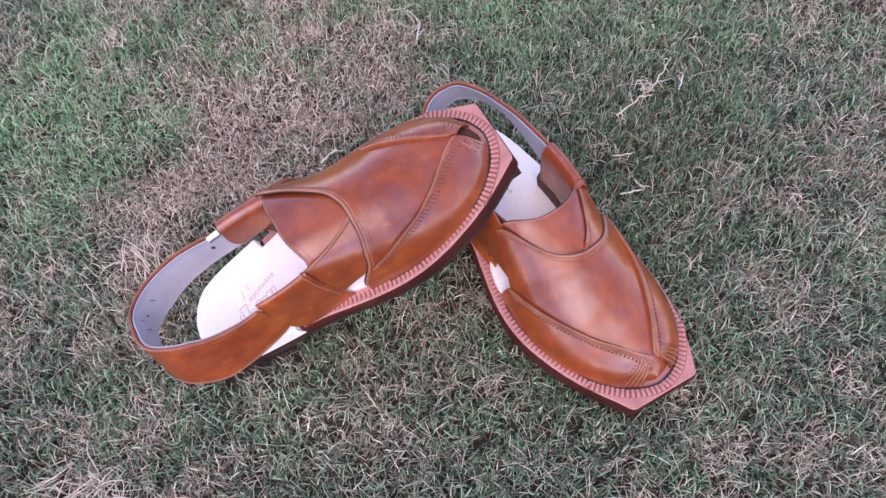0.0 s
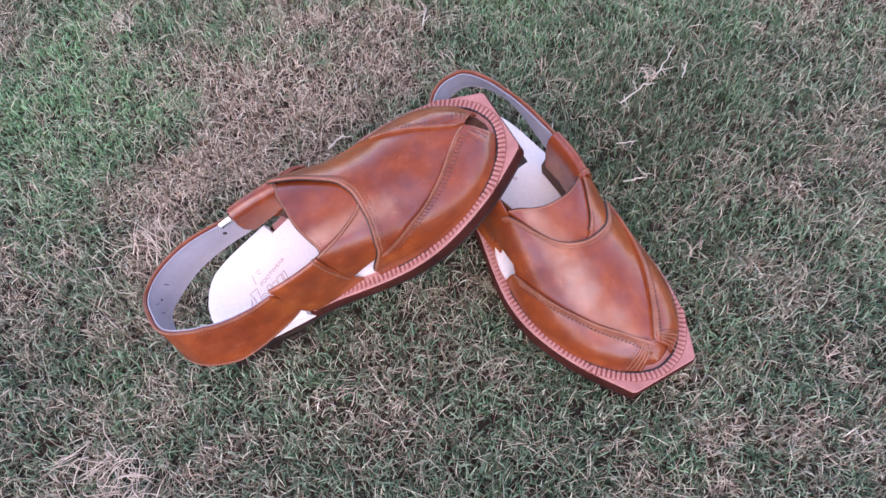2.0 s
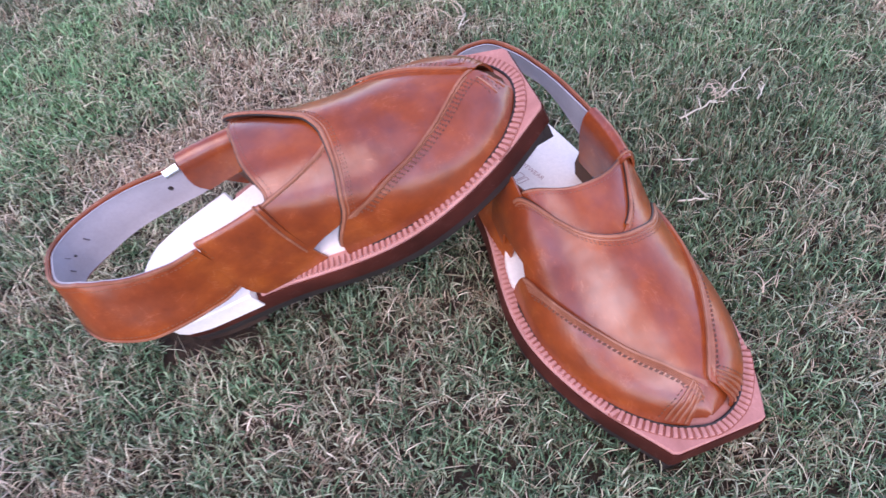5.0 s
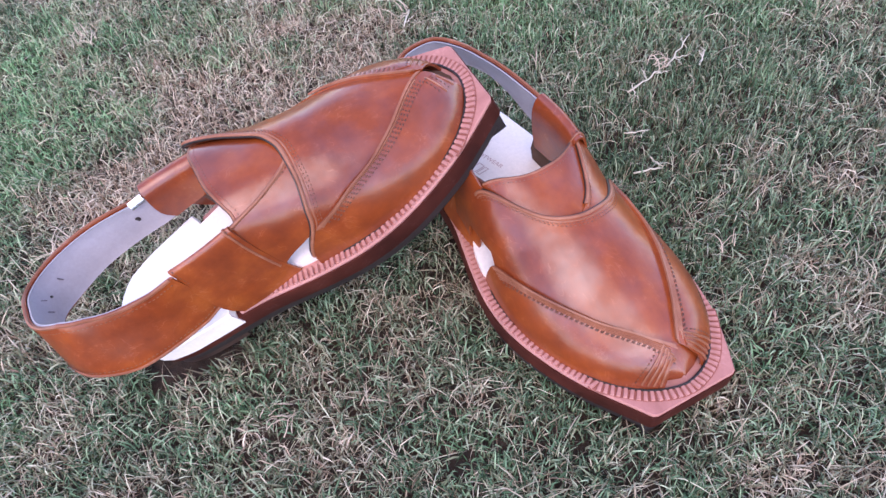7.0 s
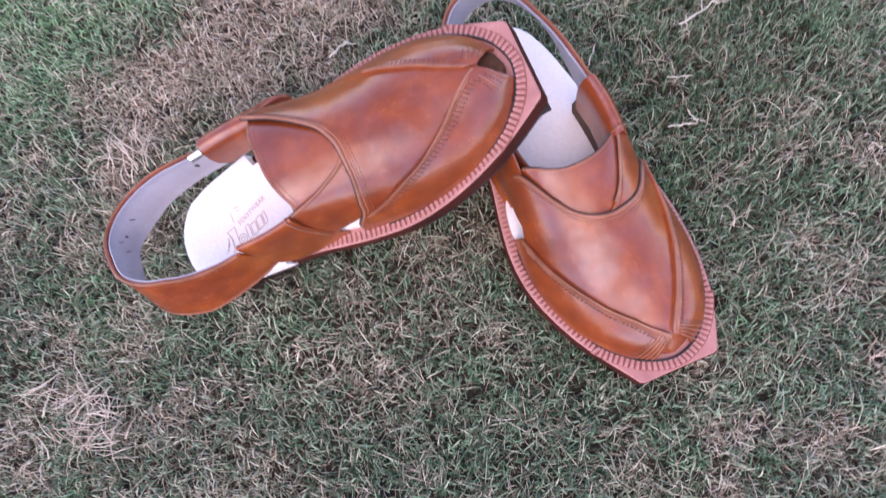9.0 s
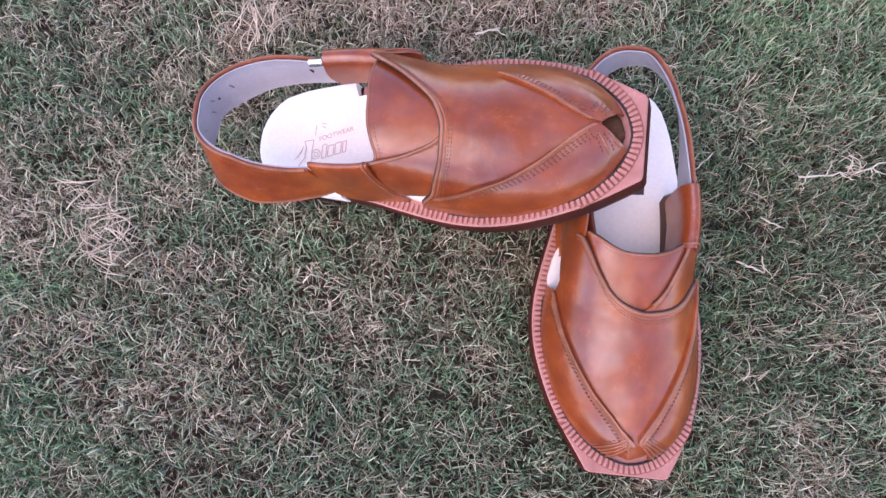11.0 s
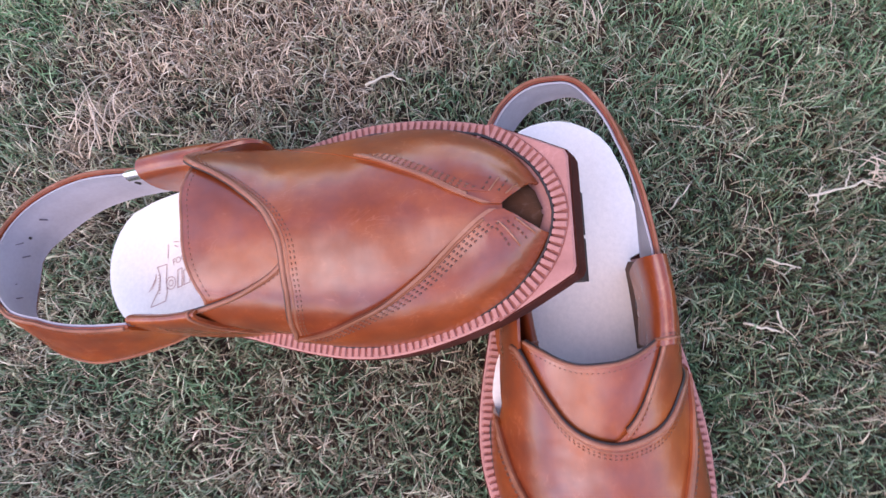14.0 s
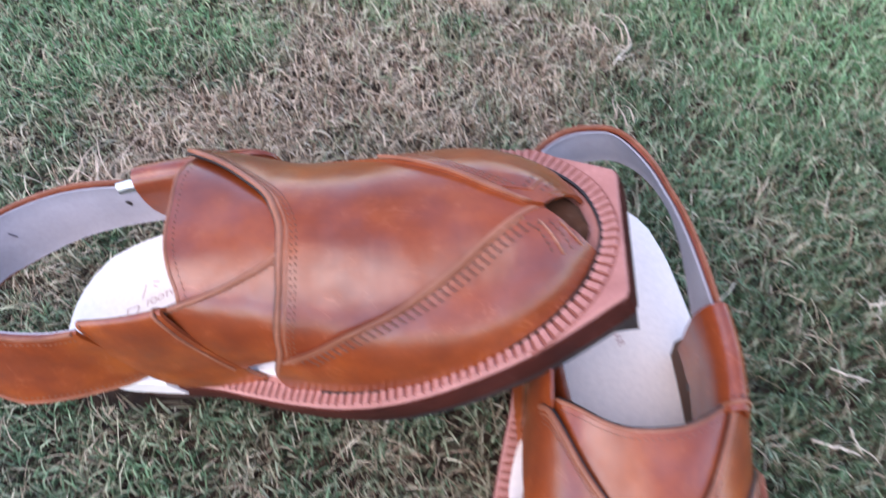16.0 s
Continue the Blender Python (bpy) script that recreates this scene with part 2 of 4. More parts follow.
class Maker:
    """Builds parts for one sandal; side = 1 keeps the shape, -1 mirrors it."""

    def __init__(self, root, side, girth, bend, skew):
        self.root, self.side, self.girth, self.skew = root, side, girth, skew
        self.bend = smooth_fn(lerp_table([(.115, 0.0), (.165, bend), (.195, bend), (.245, 0.0)]), .012)

    def at(self, v):
        """The foot's curve shifts the middle sideways; the toe is cut a little askew."""
        y = -self.side * v[1] * self.girth + self.bend(v[0])
        return (v[0] + self.skew * y * min(max((v[0] - .235) / .04, 0.0), 1.0), y, v[2])

    def part(self, name, verts, faces, material, parent=None, label="", smooth=True, crease=35):
        bm = bmesh.new()
        bv = [bm.verts.new(self.at(v)) for v in verts]
        for f in faces:
            try:
                bm.faces.new([bv[i] for i in f])
            except ValueError:
                pass
        bmesh.ops.recalc_face_normals(bm, faces=bm.faces)
        me = bpy.data.meshes.new(name)
        bm.to_mesh(me)
        bm.free()
        me.materials.append(material)
        if smooth:
            me.shade_smooth()
            me.set_sharp_from_angle(angle=radians(crease))
        ob = new(name, me)
        ob.parent = parent or self.root
        if label:
            tagged(ob, label)
        return ob

    def grid(self, rows, thick):
        """A closed sheet from a grid of (point, normal)."""
        nu, nv = len(rows), len(rows[0])
        top = [p for r in rows for p, _ in r]
        low = [p - n * thick for r in rows for p, n in r]
        k = nu * nv
        faces = []
        for i in range(nu - 1):
            for j in range(nv - 1):
                a, b, c, d = i * nv + j, i * nv + j + 1, (i + 1) * nv + j + 1, (i + 1) * nv + j
                faces += [(a, b, c, d), (k + a, k + d, k + c, k + b)]
        ring = [j for j in range(nv)] + [i * nv + nv - 1 for i in range(1, nu)] + [(nu - 1) * nv + j for j in range(nv - 2, -1, -1)] + [i * nv for i in range(nu - 2, 0, -1)]
        for a, b in zip(ring, ring[1:] + ring[:1]):
            faces.append((a, k + a, k + b, b))
        return top + low, faces

    def leather_piece(self, name, phis, s0, s1, off, thick, material, label="", steps=26, parent=None):
        rows = []
        for ph in phis:
            a, b = s0(ph), s1(ph)
            row = []
            for j in range(steps + 1):
                s = a + (b - a) * j / steps
                o = off(s, ph) if callable(off) else off
                row.append((on_dome(s, ph, o), dome_normal(s, ph)))
            rows.append(row)
        v, f = self.grid(rows, thick)
        return self.part(name, v, f, material, parent, label)

    def tube(self, name, pts, radius, material, parent=None, label="", closed=False, sides=6, flat=1.0):
        v, f = [], []
        n = len(pts)
        for i, p in enumerate(pts):
            a, b = (pts[i - 1], pts[(i + 1) % n]) if closed else (pts[max(i - 1, 0)], pts[min(i + 1, n - 1)])
            t = (b - a).normalized()
            u = t.cross(Vector((0, 0, 1)))
            u = u.normalized() if u.length > 1e-6 else Vector((0, 1, 0))
            w = u.cross(t)
            for k in range(sides):
                an = 2 * math.pi * k / sides
                v.append(p + (u * math.cos(an) + w * math.sin(an) * flat) * radius)
        for i in range(n if closed else n - 1):
            for k in range(sides):
                a, b = i * sides + k, i * sides + (k + 1) % sides
                c, d = ((i + 1) % n) * sides + (k + 1) % sides, ((i + 1) % n) * sides + k
                f.append((a, b, c, d))
        if not closed:
            f += [tuple(range(sides)), tuple((n - 1) * sides + k for k in range(sides))]
        return self.part(name, v, f, material, parent, label, crease=60)

    def dashes(self, name, pts, normals, length, width, pitch, material, parent=None, label="", lift=0.0004):
        """A row of short stitches along a line."""
        v, f = [], []
        seg = [(b - a).length for a, b in zip(pts, pts[1:])]
        total, d = sum(seg), pitch / 2
        while d < total - length / 2:
            i, r = 0, d
            while i < len(seg) - 1 and r > seg[i]:
                r -= seg[i]
                i += 1
            k = min(r / seg[i], 1)
            p = pts[i].lerp(pts[i + 1], k)
            t = (pts[i + 1] - pts[i]).normalized()
            nn = normals[i].lerp(normals[i + 1], k).normalized()
            w = t.cross(nn)
            o = len(v)
            for a, b, c in ((-.5, -.5, -.3), (.5, -.5, -.3), (.5, .5, -.3), (-.5, .5, -.3), (-.32, -.3, 1), (.32, -.3, 1), (.32, .3, 1), (-.32, .3, 1)):
                v.append(p + t * (a * length) + w * (b * width) + nn * (lift * c))
            f += [tuple(o + q for q in face) for face in ((0, 1, 5, 4), (1, 2, 6, 5), (2, 3, 7, 6), (3, 0, 4, 7), (4, 5, 6, 7))]
            d += pitch
        return self.part(name, v, f, material, parent, label, smooth=False)


def outline(s_from=0.0, inset=0.0, step=0.004):
    """The sole's edge from the right side's start round the toe to the left side's start, drawn in by inset."""
    ss = []
    if s_from <= 0:
        ss = [0.0, .0008, .003, .008, .014, .022, .030]
    s = max(s_from, .034)
    while s < .2845:
        ss.append(s)
        s += step
    ss.append(.285)
    hw = smooth_fn(half_width, .007)

    def half(s):
        return half_width(s) if s < .03 or s > .274 else hw(s)
    front = .2862 - inset
    right = []
    for s in ss:
        x = .25 + (s - .25) * (front - .0012 - .25) / .035 if s > .25 else s
        slope = (half(x + .002) - half(x - .002)) / .004 if .03 < x < .282 else -.55 if x >= .282 else 0.0
        if s < .03:
            right.append(Vector((s + inset * (1 - s / .03), half(s) * (1 - inset / .036), 0)))
        else:
            right.append(Vector((x, half(min(x, .285)) - inset * math.sqrt(1 + slope * slope), 0)))
    w = right[-1].y
    toe = [Vector((front, w * k, 0)) for k in (.9, .6, .3, 0, -.3, -.6, -.9)]
    left = [Vector((p.x, -p.y, 0)) for p in reversed(right)]
    if s_from <= 0:
        left = left[:-1]
    return right + toe + left


def slab(mk, name, s_from, levels, material, parent=None, label="", shift=None):
    """A closed prism over the sole's outline; levels are (inset, height) from below upwards."""
    v, f, rings = [], [], []
    for inset, z in levels:
        ring = [shift(p) if shift else p for p in outline(s_from, inset)]
        rings.append(list(range(len(v), len(v) + len(ring))))
        v += [Vector((p.x, p.y, z)) for p in ring]
    n = len(rings[0])
    for a, b in zip(rings, rings[1:]):
        for i in range(n):
            j = (i + 1) % n
            f.append((a[i], a[j], b[j], b[i]))
    f += [tuple(rings[0]), tuple(reversed(rings[-1]))]
    return mk.part(name, v, f, material, parent, label, crease=30)


def box_mesh(name, sx, sy, sz, bevel, material):
    bm = bmesh.new()
    bmesh.ops.create_cube(bm, size=1.0)
    for q in bm.verts:
        q.co = Vector((q.co.x * sx, q.co.y * sy, q.co.z * sz))
        if q.co.z > 0:
            q.co.x *= 1 - bevel
            q.co.y *= 1 - bevel * .5
    me = bpy.data.meshes.new(name)
    bm.to_mesh(me)
    bm.free()
    me.materials.append(material)
    return me


# the seams of each sandal: (place across the instep from -1 to 1, distance from the heel)
LEANING = dict(
    side=-1, bend=-.0012, skew=0.0, rear=[(-1, .149), (-.86, .159), (-.76, .1665), (-.66, .169), (-.54, .173), (-.4, .1765), (-.24, .1778), (-.1, .1778), (0, .1745), (.08, .170), (.17, .1595), (.24, .1515), (.31, .141), (.4, .131), (.5, .127), (.56, .130), (.7, .146), (.8, .157), (1, .161)],
    band=[(-.9, .112), (-.6, .118), (-.5, .133), (-.46, .1395), (-.38, .1575), (-.28, .1725), (-.2, .179), (-.05, .183), (.1, .186)],
    tongue=[(-.6, .134), (-.4, .1395), (-.2, .1375), (0, .1340), (.1, .1325), (.35, .1335), (.6, .130)],
    plus=[(0, .2590), (.06, .2530), (.15, .2415), (.21, .2350), (.34, .2130), (.48, .186), (.6, .164), (.8, .151), (1, .149)],
    minus=[(0, .2600), (.09, .2535), (.2, .2450), (.36, .2305), (.44, .2215), (.53, .2100), (.63, .1915), (.70, .180), (.76, .168), (.86, .1595), (1, .150)],
    hole=.2605, open_plus=1.25, open_minus=.70, plus_slack=1.30, minus_slack=.85, top_plus=.0705, top_minus=.0850, out_plus=.0005, strap_top=(.0705, .0830, 0.0955, 0.0985, 0.0840), pull=0.0, round_heel=0.42, apex=.0065, wide=.0415, wide_near=0.0459, heel=.013, girth=.955, flare=.0030, roll=0.0100, slope_plus=-.0070, slope_minus=-.0005, strap_half=(.0130, .0150, 0.0146, 0.0169, 0.0206), buckle=True)
STANDING = dict(
    side=1, bend=-.0036, skew=.09, rear=[(-1, .150), (-.8, .154), (-.67, .158), (-.55, .163), (-.43, .1715), (-.33, .1775), (-.2, .1808), (-.05, .1825), (.07, .1803), (.2, .1735), (.3, .1615), (.38, .147), (.47, .137), (.54, .132), (.66, .131), (.68, .134), (.74, .158), (.79, .166), (1, .167)],
    band=[(-.9, .112), (-.5, .122), (-.38, .132), (-.315, .1410), (-.265, .1590), (-.17, .1718), (-.06, .1795), (.1, .1845)],
    tongue=[(-.7, .126), (-.5, .132), (-.26, .1405), (-.08, .1468), (.04, .1472), (.15, .1440), (.32, .1365), (.6, .128)],
    plus=[(0, .2620), (.08, .2595), (.2, .2530), (.35, .2365), (.42, .2270), (.52, .2090), (.6, .1940), (.67, .180), (.73, .170), (.8, .163), (1, .158)],
    minus=[(0, .2620), (.1, .2535), (.23, .2405), (.4, .2160), (.53, .1930), (.62, .178), (.72, .163), (.8, .153), (1, .149)],
    hole=.2600, open_plus=.95, open_minus=1.2, plus_slack=.95, minus_slack=1.12, top_plus=.0780, top_minus=.0900, out_plus=-.0080, strap_top=(.0845, .0875, .0900, .0895, .0880), pull=.25, round_heel=.70, apex=.0070, wide=.0425, wide_near=.0425, heel=.006, girth=1.0, flare=.0030, roll=.0050, slope_plus=.016, slope_minus=-.004, strap_half=(.0120, .0120, .0120, .0120, .0120), buckle=False)


def span(a, b, n):
    return [a + (b - a) * i / n for i in range(n + 1)]


def build_sandal(root, c):
    side = c["side"]
    SLACK["plus"], SLACK["minus"] = c["plus_slack"], c["minus_slack"]
    mk = Maker(root, side, c["girth"], c["bend"], c["skew"])
    rear_u_s = smooth_fn(lerp_table(c["rear"]), .05)
    band_s = smooth_fn(lerp_table(c["band"]), .04)
    tongue_rear = smooth_fn(lerp_table(c["tongue"]), .06)
    v_plus, v_minus = smooth_fn(lerp_table(c["plus"]), .03), smooth_fn(lerp_table(c["minus"]), .03)

    def v_line(ph):
        return v_plus(ph) if ph > 0 else v_minus(-ph)

    def toe_cut(ph):
        """Where a lengthwise line of the upper ends at the open toe."""
        lo, hi = .235, .2745
        q = abs(math.sin(ph * math.pi / 2)) ** 1.05
        for _ in range(24):
            m = (lo + hi) / 2
            edge = max(0.0, m - c["hole"]) * (c["open_plus"] if ph > 0 else c["open_minus"])
            if upper_half_s(m) * q > edge:
                lo = m
            else:
                hi = m
        return max(lo, v_line(ph) + .0006)

    # a shorter heel seat draws the sole's rear end forward
    def heel_in(p):
        return Vector((p.x + c["heel"] * max(0.0, 1 - p.x / .09), p.y, p.z))
    # sole
    slab(mk, "outsole", 0, [(.0030, -.0005), (.0022, .0008), (.0016, .0078)], RUBBER, label="black rubber outsole", shift=heel_in)
    lug = box_mesh("tread_lug", .0205, .013, .0130, .05, RUBBER)
    for y in (-.0190, .0035):
        ob = new("tread_lug", lug)
        ob.parent = root
        ob.location = mk.at((.2772, -side * y, .0022))
        ob.rotation_euler = (math.pi, 0, math.pi / 2 - c["skew"])
    heel = [(.0015, -.0040), (.0005, -.0028), (.0005, .0076)]
    v, f = [], []
    ring = [heel_in(p) for p in outline(0, .0025) if p.x < .078]
    for ins, z in heel:
        v += [Vector((p.x + (ins if p.x < .02 else 0), p.y, z)) for p in ring]
    n = len(ring)
    for a in range(2):
        f += [(a * n + i, a * n + (i + 1) % n, (a + 1) * n + (i + 1) % n, (a + 1) * n + i) for i in range(n)]
    f += [tuple(range(n)), tuple(2 * n + i for i in reversed(range(n)))]
    mk.part("heel", v, f, HEEL_BROWN, label="dark brown stacked heel")
    slab(mk, "midsole", .0, [(.0010, .0080), (.0004, .0090), (.0004, .0222)], WELT_EDGE, label="red-brown midsole edge", shift=heel_in)
    welt = slab(mk, "welt", .0905, [(.0012, .0224), (.0010, .0238), (.0018, .0248)], WELT, label="pinkish tan notched leather welt")
    # notches pressed into the welt, following the upper
    def beside(d, s_from=.092, far_from=None):
        half = [Vector((s, max(upper_half_s(s), .0385) if s < .2 else upper_half_s(s), 0)) for s in [.088 + .002 * k for k in range(87)]]
        half += [Vector((s, y, 0)) for s, y in ((.2645, .0240), (.2678, .0200), (.2706, .0155), (.2727, .0105), (.2743, .0052), (.2750, 0.0))]
        full = half + [Vector((p.x, -p.y, 0)) for p in reversed(half[:-1])]
        out = []
        for i, p in enumerate(full):
            a, b = full[max(i - 2, 0)], full[min(i + 2, len(full) - 1)]
            t = (b - a).normalized()
            q = p + Vector((-t.y, t.x, 0)) * d
            lim = half_width(min(q.x, .284)) - .0086 + d * .55
            if q.x < .25:
                q.y = max(-lim, min(lim, q.y))
            first = far_from if far_from and q.y > 0 else s_from
            if q.x >= first:
                out.append(q)
        return out
    far = .150 if c["buckle"] else None
    inner, outer = beside(.0022, .094, far), beside(.0094, .094, far)
    inner, outer = inner[:min(len(inner), len(outer))], outer[:min(len(inner), len(outer))]
    v = [Vector((p.x, p.y, .0252)) for p in inner] + [Vector((p.x, p.y, .0252)) for p in outer] + [Vector((p.x, p.y, .0240)) for p in inner] + [Vector((p.x, p.y, .0240)) for p in outer]
    n = len(inner)
    f = [q for i in range(n - 1) for q in ((i, i + 1, n + i + 1, n + i), (n + i, n + i + 1, 3 * n + i + 1, 3 * n + i), (i, 2 * n + i, 2 * n + i + 1, i + 1), (2 * n + i, 3 * n + i, 3 * n + i + 1, 2 * n + i + 1))]
    mk.part("groove", v, f, WELT_GROOVE, welt, "darker red-brown groove")
    pad = box_mesh("notch", .0026, .0064, .0020, .25, WELT)
    line = beside(.0059, .0955, far)
    d = 0.0
    for a, b in zip(line, line[1:]):
        seg = (b - a).length
        while d < seg:
            p = a.lerp(b, d / seg)
            t = (b - a).normalized()
            ob = new("notch", pad)
            ob.parent = welt
            ob.location = mk.at((p.x, p.y, .0254 + random.uniform(-.0002, .0002)))
            ob.rotation_euler = (0, 0, math.atan2(-side * t.y, t.x) + random.uniform(-.07, .07))
            d += .0036
        d -= seg
    # insole, wrapping the edge at the heel
    wrap = [heel_in(p) for p in outline(0, -.0006) if p.x < .0900]
    front = [p for p in outline(.0905, .0108) if p.x < .245]
    front = [Vector((p.x, p.y + math.copysign((-.0008 if c["buckle"] else .0054) * math.exp(-((p.x - .144) / .017) ** 4), p.y), 0)) for p in front]
    cut = max(range(len(wrap)), key=lambda i: wrap[i].y if wrap[i].x > .082 else -1)
    seat = wrap[:cut + 1] + front + wrap[cut + 1:]
    v = [Vector((p.x + (.0012 if p.x < .03 else 0), p.y * .975, z)) for z in (.0246, .0309) for p in seat]
    n = len(seat)
    f = [(i, (i + 1) % n, n + (i + 1) % n, n + i) for i in range(n)] + [tuple(range(n)), tuple(n + i for i in reversed(range(n)))]
    mk.part("sock_lining", v, f, INSOLE)
    v = [Vector((p.x, p.y, z)) for z in (.0155, .0295) for p in wrap] + [Vector((p.x + (.0012 if p.x < .03 else 0), p.y * .975, .0303)) for p in wrap]
    n = len(wrap)
    f = [(a * n + i, a * n + (i + 1) % n, (a + 1) * n + (i + 1) % n, (a + 1) * n + i) for a in (0, 1) for i in range(n)]
    f += [tuple(range(n)), tuple(2 * n + i for i in reversed(range(n)))]
    insole = mk.part("insole", v, f, INSOLE, label="cream leather insole with a printed mark")
    # black line where the upper meets the welt
    rim = [Vector((p.x, p.y, .0260)) for p in beside(.0028, .165)]
    mk.tube("piping", rim, .0008, GROOVE, label="black piping")

    # upper, from the lowest layer up
    mk.leather_piece("tongue", span(-.58, .56, 30), tongue_rear, lambda ph: .188, -.0024, .0016, TAN, "tan leather instep flap")
    mk.leather_piece("cross_band", span(-.985, .06, 36), band_s, lambda ph: max(rear_u_s(ph) + .008 - (.027 if c["buckle"] else .010) * min(max((-ph - .76) / .22, 0.0), 1.0), band_s(ph) + .003), -.0006, .0016, TAN, "tan crossing strap")
    vamp = mk.leather_piece("vamp", span(-.97, .985, 60), rear_u_s, lambda ph: max(min(v_line(ph) + .007, .262), rear_u_s(ph) + .002), .0011, .0016, TAN, "burnished tan leather vamp", steps=34)
    if not c["buckle"]:
        low = lerp_table([(.5, .165), (.74, .162), (.82, .148), (.93, .128)])
        mk.leather_piece("side_leg", span(.50, .985, 22), lambda ph: .108, low, .0006, .0016, TAN, "tan leather leg of the vamp down to the welt", steps=14)
    for sg in (1, -1):
        phis = [sg * q for q in (span(.03, .3, 16) + span(.33, 1.0, 24))]
        wing = mk.leather_piece("toe_wing", phis, v_line, toe_cut, lambda s, ph: .0027 - (.0013 * min(max((ph - .26) / .2, 0.0), 1.0) if c["buckle"] else 0.0), .0017, TAN, "tan leather side panel with stitched edge", steps=30)
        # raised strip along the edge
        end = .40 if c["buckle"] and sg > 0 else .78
        mk.leather_piece("edge_strip", [sg * q for q in span(.03, end, 44)], lambda ph: v_line(ph) - .0006, lambda ph: v_line(ph) + .0018, .0038, .0012, TAN_EDGE, steps=3, parent=wing)
        for dv in ((.0032,) if c["buckle"] else (.0026, .0044, .0062, .0080)):
            mk.tube("edge_strip", [on_dome(v_line(q) + dv, q, .0027) for q in [sg * k for k in span(.11, end, 44)]], .0008 if c["buckle"] else .00065, TAN_EDGE, wing, sides=6)
        inner = .0044 if c["buckle"] else .0088
        mk.leather_piece("edge_strip", [sg * q for q in span(.13, end, 44)], lambda ph: v_line(ph) + inner, lambda ph: v_line(ph) + .0128, .0032, .0010, TAN, steps=3, parent=wing)
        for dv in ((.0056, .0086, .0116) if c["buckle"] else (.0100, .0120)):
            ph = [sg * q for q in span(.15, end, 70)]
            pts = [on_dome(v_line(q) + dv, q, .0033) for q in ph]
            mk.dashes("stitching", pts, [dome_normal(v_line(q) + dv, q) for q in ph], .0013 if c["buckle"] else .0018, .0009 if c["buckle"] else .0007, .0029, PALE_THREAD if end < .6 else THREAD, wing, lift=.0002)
        # ridged and stitched end beside the open toe
        far_end = .30 if end < .6 else .46 if c["buckle"] else .82
        for raised, dq in (((True, .0016), (False, .0042), (True, .0068), (False, .0092)) if c["buckle"] else
                           ((True, .0012), (True, .0030), (True, .0048), (True, .0066), (False, .0086))):
            pts, nn = [], []
            for q in span(.14, far_end, 24):
                s = max(toe_cut(sg * q) - dq, v_line(sg * q) + .002)
                pts.append(on_dome(s, sg * q, .0029))
                nn.append(dome_normal(s, sg * q))
            if raised:
                mk.tube("edge_strip", pts, .0005 if c["buckle"] else .0007, TAN_EDGE, wing, sides=6)
            else:
                mk.dashes("stitching", pts, nn, .0014, .0008, .0028, THREAD, wing, lift=.0002)
    # on the leaning sandal the opening's shade is painted into the lining colour
    mk.leather_piece("toe_lining", span(-.8, .8, 16), lambda ph: .235, lambda ph: .2749, lambda s, ph: (-.0062 if c["buckle"] else -.0020) + (.0050 if c["buckle"] else .0012) * min(max((s - .262) / .010, 0.0), 1.0), .0012, SHADED_LINING if c["buckle"] else TAN, "tan leather lining inside the open toe, painted shade-dark on the leaning sandal", steps=14)
    # rolled edges with their stitches
    def roll(fn, a, b, off, r, parent, rows):
        ph = span(a, b, 50)
        mk.tube("rolled_edge", [on_dome(fn(q), q, off) for q in ph], r, TAN_EDGE, parent, sides=7)
        # black line drawn for the dark leather edge and the gap's shade below
        mk.tube("edge_line", [on_dome(fn(q) - r * .8, q, off - r * .9) for q in ph], r * .75, GROOVE, parent, "black line under the rolled edge, for dark leather edge and shaded gap", sides=6)
        mk.tube("rolled_edge", [on_dome(fn(q) + r * 1.9, q, off - .0002) for q in ph], r * .6, TAN_EDGE, parent, sides=6)
        for dv in rows:
            mk.dashes("stitching", [on_dome(fn(q) + dv, q, off + .0004) for q in ph], [dome_normal(fn(q) + dv, q) for q in ph], .0012, .0005, .0025, PALE_THREAD, parent, lift=.0002)
    roll(rear_u_s, -.97, .60, .0009, .0012, vamp, (.0038, .0054))
    roll(band_s, -.62, -.10, -.0008, .0011, vamp, (.0036,))
    roll(tongue_rear, -.52, .50, -.0028, .0009, vamp, (.003,))

    # side tabs, folded over the strap
    for sg in (1, -1):
        prof = [(.0446, .026, .0945, .138), (.0446, .036, .0900, .1365), (.0438, .052, .0902, .1352), (.0424, .068, .0915, .1345), (.0405, .077, .094, .1345),
                (.0392, .0808, .0935, .134), (.0374, .0822, .0935, .134), (.0355, .0810, .0935, .134), (.0343, .077, .0935, .134), (.0340, .066, .094, .133), (.0346, .050, .095, .131), (.0350, .041, .098, .129)]
        if c["buckle"] and sg > 0:
            prof = [(.0446, .026, .102, .140), (.0464, .038, .093, .143), (.0484, .050, .084, .146), (.0494, .060, .083, .148), (.0490, .069, .085, .147), (.0474, .076, .089, .139),
                    (.0444, .0808, .087, .129), (.0406, .0822, .087, .127), (.0370, .0804, .087, .127), (.0347, .075, .086, .128), (.0336, .067, .084, .130), (.0333, .057, .083, .131), (.0338, .048, .087, .131)]
        elif sg < 0 and not c["buckle"]:
            prof = [(.0440, .026, .0985, .142), (.0420, .040, .0985, .142), (.0398, .054, .0990, .1415), (.0376, .066, .0995, .141), (.0360, .0745, .1000, .141), (.0335, .0800, .1005, .141),
                    (.0298, .0822, .1005, .141), (.0260, .0805, .1005, .141), (.0238, .0755, .1000, .1405), (.0233, .068, .0995, .140), (.0245, .056, .0995, .139), (.0258, .044, .101, .137)]
